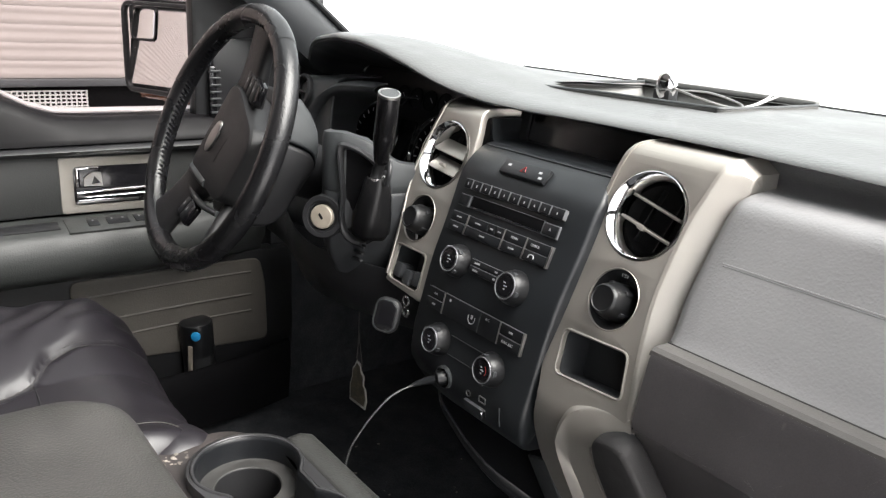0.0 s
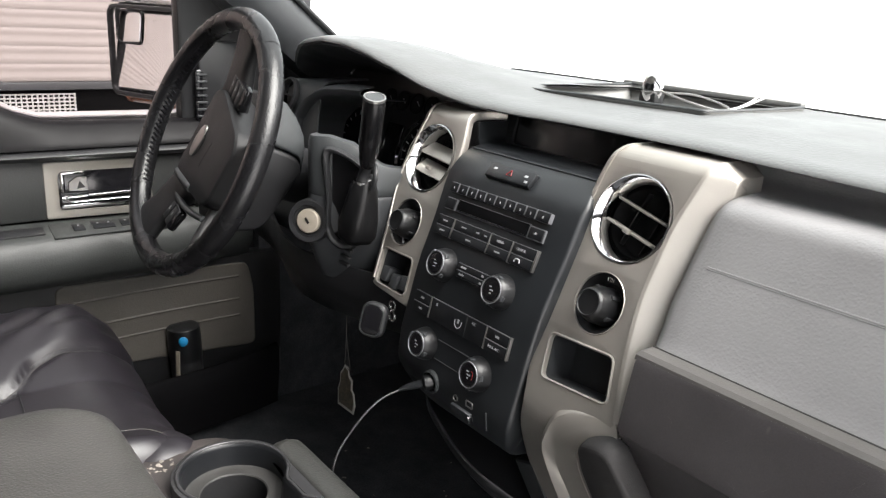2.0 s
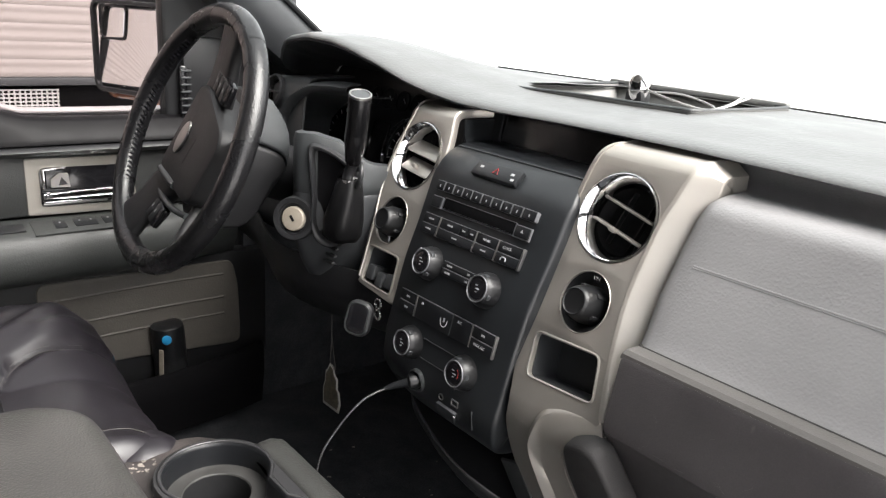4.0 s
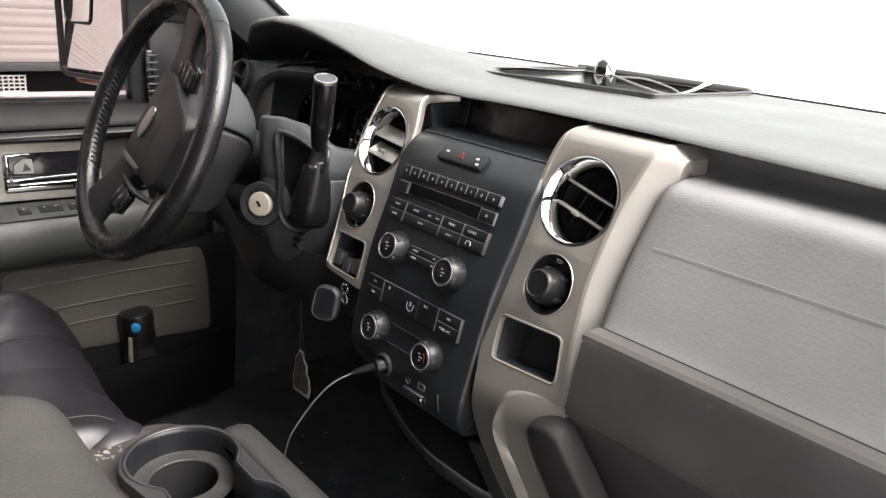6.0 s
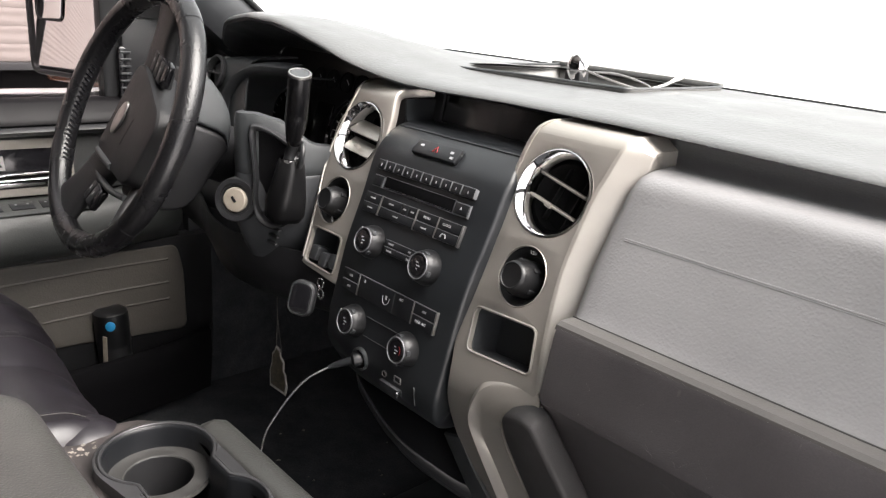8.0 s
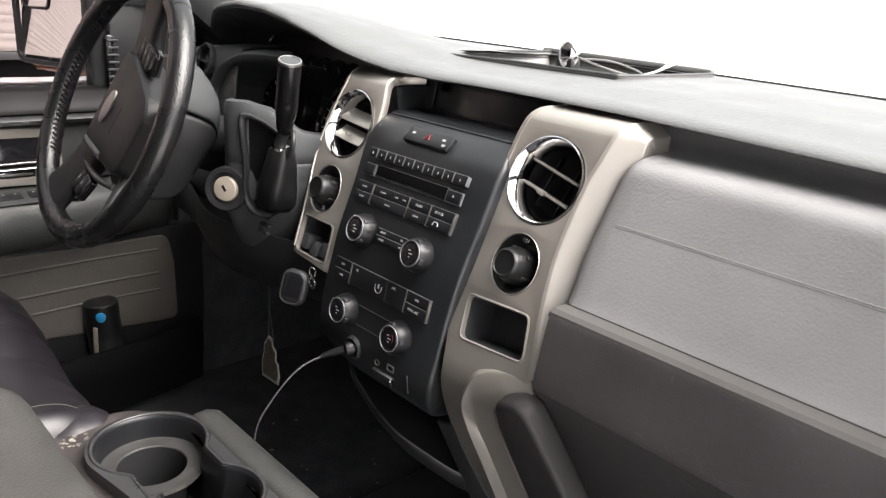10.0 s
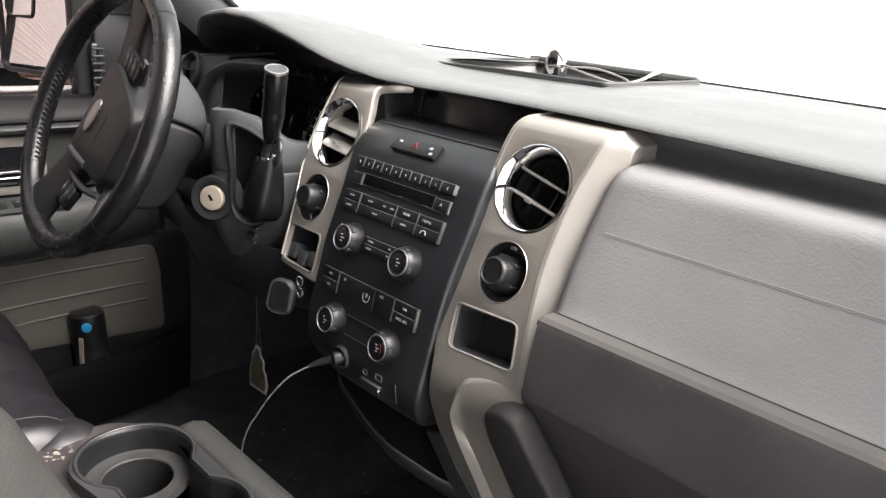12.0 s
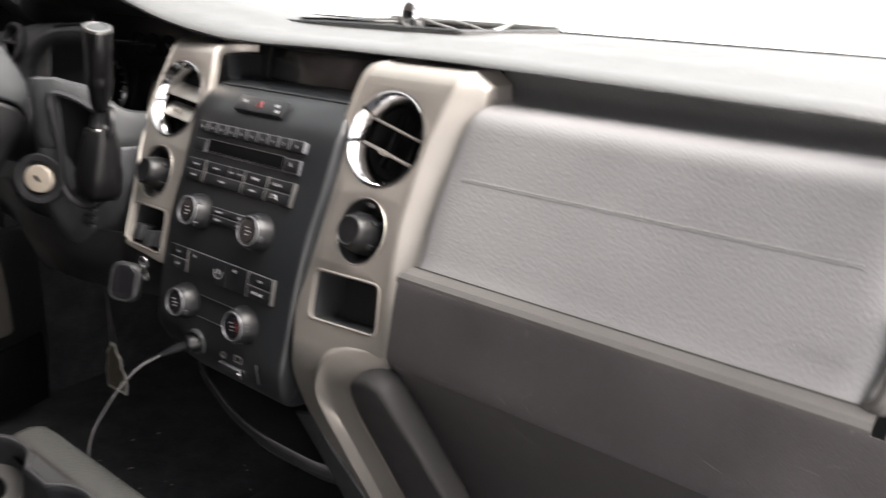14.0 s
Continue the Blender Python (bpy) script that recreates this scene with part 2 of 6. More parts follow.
LEATHER = mat("black_leather", (0.0055, 0.0056, 0.0062), 0.27, pebble=0.45, size=0.0024, var=0.15, spec=0.45)
SEAT = mat("seat_leather", (0.0112, 0.0100, 0.0124), 0.38, grain=0.2, size=0.0014, var=0.12, spec=0.5)
LID = mat("console_vinyl", (0.046, 0.0455, 0.043), 0.38, pebble=0.7, size=0.0024, var=0.18, blotch=0.05)
FRONTPAD = mat("console_front_vinyl", (0.030, 0.031, 0.029), 0.36, pebble=0.6, size=0.0024, var=0.12)
DUSTY = mat("dusty_plastic", (0.033, 0.029, 0.028), 0.5, grain=0.4, size=0.0015, var=0.2, tint=(0.046, 0.039, 0.037))
CARPET = mat("dark_carpet", (0.029, 0.031, 0.034), 0.95, grain=1.0, size=0.003, var=0.4, blotch=0.05, spec=0.1)
RUBBER = mat("black_rubber", (0.0058, 0.0062, 0.0068), 0.36, grain=0.25, size=0.002, spec=0.4)
MARK = mat("white_print", (0.26, 0.265, 0.275), 0.5, var=0.03)
RED = mat("red_print", (0.22, 0.015, 0.015), 0.4, var=0.03)
BLUE = mat("blue_button", (0.01, 0.20, 0.42), 0.4, var=0.05)
LINING = mat("headliner", (0.32, 0.31, 0.29), 0.9, grain=0.6, size=0.002)
WHITE = mat("white_car_paint", (0.80, 0.80, 0.80), 0.3, coat=0.6, var=0.02)
SIDING = mat("beige_siding", (0.215, 0.191, 0.179), 0.5, grain=0.2, size=0.004, var=0.06, blotch=0.5)
SKIRT = mat("black_skirting", (0.0015, 0.0015, 0.0017), 0.6, grain=0.4, size=0.006, var=0.3, spec=0.05)
GROUND = mat("frosty_ground", (0.78, 0.77, 0.76), 0.9, grain=1.0, size=0.02, var=0.1, blotch=1.5)
BOUNCE = mat("bounce_grey", (0.42, 0.415, 0.41), 0.9, grain=1.0, size=0.02, var=0.25, blotch=0.8)
MIRROR = mat("mirror_glass", (0.9, 0.9, 0.9), 0.015, metal=1.0, var=0.0)
CABLE = mat("braided_cable", (0.20, 0.20, 0.20), 0.6, grain=0.6, size=0.0015, var=0.6)
STITCH = mat("pale_thread", (0.045, 0.043, 0.040), 0.8, var=0.1)
CRUMB = mat("pale_crumbs", (0.17, 0.155, 0.135), 0.7, var=0.5)
CARD = mat("printed_card", (0.030, 0.026, 0.017), 0.6, grain=0.2, size=0.003, var=0.85, blotch=0.010)
WINDSHIELD = glass("windshield_glass", (0.93, 0.95, 0.94), 0.04)
TINTED = glass("door_glass", (0.68, 0.66, 0.66), 0.0015)
# pale metal for knob rings and for highlights drawn on button bevels
EDGE = mat("highlight_and_ring_metal", (0.16, 0.165, 0.175), 0.35, metal=0.5, var=0.1)
NICKEL = mat("worn_nickel", (0.26, 0.232, 0.19), 0.42, metal=0.3, grain=0.1, size=0.001, var=0.12, blotch=0.01)
UPHOLSTERY = mat("dark_upholstery", (0.03, 0.03, 0.031), 0.7, grain=0.4, size=0.003)
FUZZY = mat("grained_black_pad", (0.0125, 0.0118, 0.0120), 0.7, grain=1.0, size=0.0014, var=0.3)
TRAYGREY = mat("pale_tray_plastic", (0.13, 0.13, 0.125), 0.5, grain=0.3, size=0.002, var=0.1)
FLATBLACK = mat("column_black_plastic", (0.0095, 0.0098, 0.0105), 0.45, grain=0.35, size=0.0012, var=0.12, spec=0.3)
LETTER = mat("bright_print", (0.5, 0.5, 0.5), 0.5, var=0.03)
CARDEDGE = mat("card_edge", (0.20, 0.20, 0.19), 0.7, var=0.15)
DOORSILVER = mat("door_silver_paint", (0.23, 0.217, 0.195), 0.42, metal=0.5, grain=0.06, size=0.0006, var=0.05)
TRIMBLACK = mat("satin_black_plastic", (0.026, 0.0265, 0.0275), 0.32, grain=0.2, size=0.001, var=0.12, spec=0.5)
AMBER = mat("amber_lens", (0.12, 0.04, 0.015), 0.25, coat=0.5, var=0.05)

# ---- ground and the house beside the truck ----
solo("ground", sheet([[(-900, -900, 0), (-900, 900, 0)], [(900, -900, 0), (900, 900, 0)]], 0), GROUND, "pale frosty ground beyond the slab under the truck", "ground", kind="structure")
# unseen slab, added so its tone sets the light bounced up into the cab
solo("bounce_slab", box((0.6, -4.0, 0.002), (7.0, 11, 0.02), 0.004), BOUNCE, "unseen pale slab under the truck, bouncing light into the cab", "driveway", kind="structure")

house = thing("mobile_home", (-3.3, 0, 0), "beige lap-sided mobile home with black skirting", "house")
part("wall", box((-3.38, -3.3, 2.1), (0.1, 9, 2.2), 0), SIDING, house)
part("roof", box((-3.5, -3.3, 3.26), (0.7, 9.2, 0.12), 0.01), SIDING, house)
for i in range(27):
    z = 1.035 + i * 0.079
    b = loft([[(-3.335, y, z), (-3.3075, y, z), (-3.3045, y, z + 0.012), (-3.305, y, z + 0.026), (-3.3085, y, z + 0.038), (-3.3075, y, z + 0.050), (-3.3055, y, z + 0.060), (-3.3075, y, z + 0.071), (-3.3095, y, z + 0.079), (-3.335, y, z + 0.079)] for y in (-7.8, 1.2)])
    part("siding_board", b, SIDING, house, smooth=60)
part("skirting", box((-3.36, -3.3, 0.5), (0.05, 8.96, 1.0), 0), SKIRT, house, "dusty black skirting panel")
part("trim_strip", box((-3.32, -3.3, 1.015), (0.06, 8.98, 0.036), 0.004), DARKGREY, house, "dark trim strip under the boards")
GRILLE = mat("grey_vent_plastic", (0.35, 0.35, 0.34), 0.6, var=0.1)
grille = part("foundation_vent", box((-3.33, 0.13, 0.905), (0.02, 0.44, 0.15), 0.003), SKIRT, house)
for i in range(9):
    part("vent_bar", box((-3.315, 0.13, 0.835 + i * 0.0175), (0.012, 0.44, 0.006), 0), GRILLE, grille)
for i in range(20):
    part("vent_rib", box((-3.313, -0.085 + i * 0.0226, 0.902), (0.012, 0.005, 0.145), 0), GRILLE, grille)

# ---- cab shell ----
solo("floor", box((0, -0.4, 0.60), (1.56, 2.6, 0.04), 0.0), CARPET, "dark dirty cab carpet with crumbs", "floor", kind="structure")
solo("wall_front", box((0, 0.62, 0.95), (1.56, 0.04, 0.72), 0.0), CARPET, "dark firewall carpet under the dashboard", "firewall", kind="structure")
solo("wall_rear", box((0, -1.62, 1.22), (1.6, 0.04, 1.2), 0.0), UPHOLSTERY, "plain rear wall of the cab", "wall", kind="structure")
solo("ceiling", box((0, -0.97, 1.86), (1.5, 1.36, 0.05), 0.02), LINING, "pale grey cab headliner", "ceiling", kind="structure")
solo("wall_left_front", box((-0.79, 0.36, 0.955), (0.05, 0.55, 0.71), 0.0), CARPET, "dark kick panel ahead of the driver's door", "kick panel", kind="structure")
solo("wall_right_front", box((0.79, 0.36, 0.98), (0.05, 0.55, 0.76), 0.0), CARPET, "dark kick panel ahead of the passenger doorway", "kick panel", kind="structure")
solo("sill_right", box((0.77, -0.4, 0.62), (0.06, 1.6, 0.10), 0.01), BLACK, "black door sill of the open passenger doorway", "door sill", kind="structure")
# out of view; closes part of the doorway to reduce fill light
solo("pillar_rear_right", box((0.78, -1.17, 1.22), (0.06, 0.90, 1.26), 0.02), UPHOLSTERY, "unseen pillar added behind the passenger doorway to cut its light", "pillar", kind="structure")
solo("wall_left_rear", box((-0.79, -1.25, 1.2), (0.1, 0.75, 1.3), 0.02), UPHOLSTERY, "plain cab side behind the driver", "wall", kind="structure")


def pillar(sx):
    ring = []
    path = [((0.40, 1.22)), ((0.30, 1.318)), ((0.215, 1.377)), ((0.10, 1.463)), ((-0.06, 1.58)), ((-0.28, 1.74)), ((-0.42, 1.84))]
    up = Vector((0, 0.61, 0.79))
    for y, z in path:
        c = Vector((sx * (0.705 - max(0, z - 1.4) * 0.22), y - 0.035, z))
        ring.append([c + a * Vector((sx, 0, 0)) + b * up for a, b in ((-0.035, 0.026), (-0.045, 0.004), (-0.04, -0.03), (-0.02, -0.055), (0.05, -0.055), (0.05, 0.03), (0.0, 0.036))])
    return loft(ring)


solo("pillar_left", pillar(-1), DARKGREY, "grey plastic windshield pillar trim", "pillar", kind="structure", smooth=50)
solo("pillar_right", pillar(1), SHROUD, "grey plastic windshield pillar trim", "pillar", kind="structure", smooth=50)

seal = [Vector((-0.667 + max(0, z - 1.4) * 0.22, y - 0.035 + 0.61 * 0.029, z + 0.79 * 0.029)) for y, z in ((0.30, 1.318), (0.215, 1.377), (0.10, 1.463), (-0.06, 1.58), (-0.28, 1.74))]
solo("windshield_seal", tube(smooth_path(seal, 4), 0.006, 8), RUBBER, "black rubber seal along the windshield pillar", "seal", kind="structure")

# windshield and hood
rows = []
for i in range(9):
    v = i / 8
    rows.append([(x, 0.50 - v * 0.86 - 0.05 * (x / 0.75) ** 2 * (1 - v * 0.5), 1.335 + v * 0.52) for x in np.linspace(-0.72 + 0.1 * v, 0.72 - 0.1 * v, 13)])
screen = solo("window_1", sheet(rows, 0.005), WINDSHIELD, "clear windshield above the dashboard", "windshield", kind="structure")
screen.visible_shadow = False
rows = []
for i in range(12):
    v = i / 11
    rows.append([(x, 0.62 + v * 1.15 - 0.06 * (x / 0.9) ** 2, 1.245 - 0.06 * v - 0.10 * v ** 4 - 0.05 * (x / 0.9) ** 4 + 0.02 * math.exp(-((abs(x) - 0.5) / 0.14) ** 2)) for x in np.linspace(-0.9, 0.9, 17)])
solo("hood", sheet(rows, 0.01), WHITE, "white painted truck hood beyond the windshield", "hood", smooth=60)

solo("cowl", box((0, 0.535, 1.285), (1.54, 0.17, 0.085), 0.006), RUBBER, "black plastic cowl closing the gap below the windshield", "cowl", kind="structure")

# ---- dashboard ----
dash = thing("dashboard", (0, 0.2, 1.0), "dark grey soft-touch dashboard with a cluster hood", "dashboard")
LIP_Z = [(-0.75, 1.335), (-0.645, 1.338), (-0.612, 1.345), (-0.590, 1.362), (-0.567, 1.382), (-0.522, 1.398), (-0.45, 1.407), (-0.38, 1.405), (-0.32, 1.396), (-0.27, 1.384), (-0.22, 1.369), (-0.17, 1.357), (-0.12, 1.349), (-0.06, 1.346), (0.2, 1.346), (0.55, 1.338), (0.75, 1.32)]
LIP_Y = [(-0.75, 0.16), (-0.63, 0.12), (-0.59, 0.075), (-0.54, 0.055), (-0.44, 0.045), (-0.30, 0.05), (-0.20, 0.065), (-0.10, 0.092), (0.0, 0.10), (0.5, 0.10), (0.75, 0.12)]


def dash_top(x, y):
    """Height of the pad behind its lip."""
    zl, yl = lerp_table(LIP_Z, x), lerp_table(LIP_Y, x)
    base = lerp_table([(0.05, 1.346), (0.12, 1.352), (0.2, 1.360), (0.3, 1.363), (0.46, 1.360)], y) + (-0.026 * max(0, (abs(x) - 0.5) / 0.25) ** 2)
    w = max(0.0, min(1.0, (0.42 - y) / (0.42 - yl - 0.02)))
    return base + (zl + 0.005 - lerp_table([(0.05, 1.346), (0.12, 1.352), (0.2, 1.360)], yl + 0.02) - (-0.026 * max(0, (abs(x) - 0.5) / 0.25) ** 2)) * w * w * (3 - 2 * w)


xs = sorted(set(np.round(np.concatenate([np.linspace(-0.74, 0.74, 60), np.linspace(-0.62, -0.1, 40)]), 4)))
TRAY = (-0.165, 0.215, 0.125, 0.45)
rows = []
for x in xs:
    zl, yl = lerp_table(LIP_Z, x), lerp_table(LIP_Y, x)
    wide = lerp_table([(-0.60, 0.5), (-0.34, 0.5), (-0.21, 1.8), (-0.12, 1.8), (0.0, 1.1), (0.6, 1.0)], x)
    thin = lerp_table([(-0.34, 0.4), (-0.12, 0.5), (0.05, 0.22), (0.7, 0.28)], x)
    top = yl + 0.034 * wide
    rise = dash_top(x, top) - zl + 0.009 * thin
    r = [(x, yl + 0.10, zl - 0.020 * thin), (x, yl + 0.03, zl - 0.019 * thin), (x, yl + 0.009, zl - 0.0165 * thin), (x, yl + 0.002, zl - 0.013 * thin)]
    r += [(x, yl + 0.034 * wide * (1 - math.cos(a)), zl - 0.009 * thin + rise * math.sin(a)) for a in np.linspace(0, 1.35, 7)]
    y1 = 0.47 - 0.06 * (x / 0.75) ** 2
    for u in np.linspace(0, 1, 22):
        y = top + (y1 - top) * u
        r.append((x, y, dash_top(x, y)))
    rows.append(r)
pad = sheet(rows, -0.004)
# the pad is open where the storage tray sits
cut = [f for f in pad.faces if TRAY[0] + 0.01 < f.calc_center_median().x < TRAY[2] - 0.01 and TRAY[1] + 0.012 < f.calc_center_median().y < TRAY[3] - 0.012]
bmesh.ops.delete(pad, geom=cut, context="FACES")
part("top_pad", pad, PAD, dash, smooth=60)

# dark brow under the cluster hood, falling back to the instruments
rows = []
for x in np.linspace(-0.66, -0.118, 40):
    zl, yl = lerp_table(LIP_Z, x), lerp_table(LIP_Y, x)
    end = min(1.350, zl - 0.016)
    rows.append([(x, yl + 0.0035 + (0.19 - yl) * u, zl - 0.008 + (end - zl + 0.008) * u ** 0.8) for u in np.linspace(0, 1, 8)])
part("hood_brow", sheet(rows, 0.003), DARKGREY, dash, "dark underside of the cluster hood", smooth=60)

# tray sunk in the pad
tray = thing("dash_tray", (-0.02, 0.33, 1.33), "open storage tray sunk in the dashboard top", "tray")
zt = 1.3645
rim = [(TRAY[0], TRAY[1], zt - 0.002), (-0.03, TRAY[1] + 0.004, zt), (TRAY[2] - 0.035, TRAY[1] + 0.022, zt), (TRAY[2] - 0.01, TRAY[1] + 0.05, zt), (TRAY[2], TRAY[3] - 0.03, zt), (TRAY[2] - 0.03, TRAY[3], zt), (TRAY[0] + 0.03, TRAY[3], zt), (TRAY[0] + 0.005, TRAY[3] - 0.03, zt)]
rim = smooth_path(rim, 5, closed=True)
part("rim", tube(rim, 0.0021, 8, closed=True), SHROUD, tray)
wall_rows = [[(p.x, p.y, p.z) for p in rim] + [rim[0]], [(p.x * 0.93 - 0.0014, 0.333 + (p.y - 0.333) * 0.9, zt - 0.024) for p in rim] + [(rim[0].x * 0.93 - 0.0014, 0.333 + (rim[0].y - 0.333) * 0.9, zt - 0.024)]]
part("side_wall", sheet(wall_rows, 0.002), TRAYGREY, tray)
part("bottom", box((-0.02, 0.333, zt - 0.026), (0.30, 0.25, 0.003), 0), TRAYGREY, tray)
part("back_ledge", box((-0.03, 0.454, zt + 0.001), (0.30, 0.014, 0.008), 0.003), TRAYGREY, tray)

# windshield edge line and defroster slot
part("defroster_strip", tube([(x, 0.475 - 0.06 * (x / 0.75) ** 2, dash_top(x, 0.46) + 0.0012) for x in np.linspace(-0.45, 0.70, 30)], 0.0017, 6), BLACK, dash)

# body below the pad: dark recess under the lip, across
rows = []
for x in np.linspace(-0.195, 0.72, 24):
    rows.append([(x, 0.17, 1.335), (x, 0.165, 1.30), (x, 0.15, 1.27), (x, 0.16, 1.1), (x, 0.30, 0.95)])
part("carrier", sheet(rows, 0.004), SHROUD, dash)

# ---- centre stack ----
A = radians(21.6)
TRIM = frame_at((0, 0.0203, 1.187), (1, 0, 0), (0, math.sin(A), math.cos(A)))


def tv(z):
    return (z - 1.187) / math.cos(A)


LEG = frame_at((0, -0.032, 1.07), (1, 0, 0), (0, -0.36, 0.93))
stack = thing("center_stack", (0, 0.05, 0.9), "charcoal centre stack flanked by satin silver trim", "dashboard console")
IN = [(1.060, 0.112), (1.07, 0.110), (1.113, 0.104), (1.1737, 0.104), (1.2346, 0.107), (1.2988, 0.113), (1.325, 0.120)]
OUT = [(1.325, 0.231), (1.30, 0.2245), (1.273, 0.2180), (1.2179, 0.2140), (1.1859, 0.2155), (1.1445, 0.2222), (1.11, 0.231), (1.094, 0.2355)]


# side view of the trim: (distance up the face, lean from upright in degrees); the face rolls forward at the top and back under at the knee
LEAN = [(-0.60, -21.2), (-0.150, -21.2), (-0.118, 21.6), (0.146, 21.6), (0.172, 86.0), (0.30, 88.0)]
SIDE = [(0.0, 0.0203, 1.187)]
for step in (0.002, -0.002):
    v_, y_, z_ = SIDE[0]
    more = []
    while -0.5 < v_ < 0.28:
        a_ = radians(lerp_table(LEAN, v_ + step / 2))
        v_, y_, z_ = v_ + step, y_ + step * math.sin(a_), z_ + step * math.cos(a_)
        more.append((v_, y_, z_))
    SIDE = SIDE + more if step > 0 else more[::-1] + SIDE


def bent(x, v, h=0.0):
    """The point of the trim v up its face, h proud of it."""
    y = lerp_table([(p[0], p[1]) for p in SIDE], v)
    z = lerp_table([(p[0], p[2]) for p in SIDE], v)
    a_ = radians(lerp_table(LEAN, v))
    return Vector((x, y - h * math.cos(a_), z + h * math.sin(a_)))


OUT_DRIVER = [(1.325, 0.200), (1.304, 0.205), (1.273, 0.2105), (1.2455, 0.2143), (1.2152, 0.2124), (1.1823, 0.2052), (1.1676, 0.2024), (1.1487, 0.1990), (1.125, 0.1955), (1.106, 0.1930)]
POCKET = {1: ((0.1258, 1.1430), (0.2078, 1.1465), (0.2185, 1.1045), (0.1328, 1.0995)), -1: ((0.1275, 1.1480), (0.1928, 1.1480), (0.1872, 1.1035), (0.1200, 1.1020))}


def trim(sx):
    low = [(0.120, -0.128), (0.112, -0.165), (0.110, -0.20), (0.114, -0.235), (0.130, -0.275), (0.148, -0.31), (0.20, -0.46)][::-1] if sx > 0 else [(0.106, tv(1.094))]
    right = [(0.33, -0.46), (0.29, -0.26), (0.245, -0.15), (0.236, -0.118), (0.2348, -0.106)][::-1] if sx > 0 else [(0.190, tv(1.0985)), (0.15, tv(1.0955))]
    side = OUT if sx > 0 else OUT_DRIVER
    top = [(0.239, 0.178), (0.244, 0.205), (0.248, 0.24)] if sx > 0 else [(0.204, 0.178), (0.210, 0.205), (0.214, 0.24)]
    inn = [(0.109 if sx > 0 else 0.104, tv(1.113))] + [(x, tv(z)) for z, x in IN[3:-1]] + ([(0.119, 0.150), (0.128, 0.172), (0.134, 0.205), (0.136, 0.24)] if sx > 0 else [(0.1185, 0.145), (0.120, 0.165), (0.112, 0.190), (0.088, 0.216), (0.062, 0.24)])
    edge = low + inn + top[::-1] + [(x, tv(z)) for z, x in side] + right
    edge = [(sx * p.x, p.y) for p in smooth_path([(q, w, 0) for q, w in edge], 3, closed=True)]
    holes = [ring2(sx * 0.1675, tv(1.2715), 0.0465), ring2(sx * 0.1683, tv(1.187), 0.0287, ry=0.0315)]
    holes.append(rounded([(sx * q, tv(w)) for q, w in POCKET[sx]], 0.008))
    body = plate([edge] + holes, 0.012, 0.003, Matrix())
    for v in [0.142 + 0.0035 * k for k in range(10)] + [-0.114 - 0.004 * k for k in range(11)]:
        bmesh.ops.bisect_plane(body, geom=body.verts[:] + body.edges[:] + body.faces[:], plane_co=(0, v, 0), plane_no=(0, 1, 0))
    for p in body.verts:
        p.co = bent(*p.co)
    # chamfered flank on the outer side
    line = smooth_path([(x, tv(z), 0) for z, x in side[::-1]] + [(q, w, 0) for q, w in top], 4)
    fl = []
    for p in line:
        k = min(1.0, max(0.0, (p.y - 0.14) / 0.05))
        e = bent(sx * p.x, p.y, -0.0003)
        wide, back, down = 0.0262 - 0.010 * k, 0.0172 * (1 - k), 0.0068 + 0.0052 * k
        row = [e + Vector((sx * wide * f, back * f + b_, -down * f)) for f, b_ in ((-0.12, 0.0012), (-0.03, 0.0004), (0.01, 0.0), (0.05, 0.0), (0.10, 0.0), (0.35, 0.0), (0.7, 0.0), (0.96, 0.0), (1.0, 0.001))]
        fl.append(row + [row[-1] + Vector((0, 0.004 * (1 - k), -0.005 * k)), row[-1] + Vector((0, 0.03 * (1 - k), -0.04 * k))])
    # flank towards the display
    line = smooth_path([(q, w, 0) for q, w in inn[2:]], 4)
    fi = [[bent(sx * (p.x + dx), p.y, h) for dx, h in ((0.004, -0.0004), (0.0005, -0.0006), (-0.0006, -0.0014), (-0.005, -0.012), (-0.0075, -0.024), (-0.0075, -0.05))] for p in line]
    out = join(body, sheet(fl, 0.002), sheet(fi, 0.002)) if sx > 0 else join(body, sheet(fl, 0.002))
    # the trim stops short of the dark recess
    bmesh.ops.bisect_plane(out, geom=out.verts[:] + out.edges[:] + out.faces[:], plane_co=(0, 0.126, 0), plane_no=(0, 1, 0), clear_outer=True)
    bmesh.ops.triangle_fill(out, edges=[e for e in out.edges if e.is_boundary and all(abs(v.co.y - 0.126) < 1e-5 for v in e.verts)], use_beauty=True)
    return out


for sx in (1, -1):
    part("silver_trim", trim(sx), SILVER, stack, "satin silver trim panel", smooth=18)

# arch and knee pad on the passenger leg
VB = -0.1342


def raised(x, v, h, dh, leg):
    """A point of the trim (v up its face) or of the leg, moved dh out of the face and a little aside."""
    if leg:
        return bent(x + 1.28 * dh, VB + v + 0.0084 + 1.63 * dh, h + dh)
    return bent(x + 0.69 * dh, tv(v) + 0.28 * dh, h + dh)


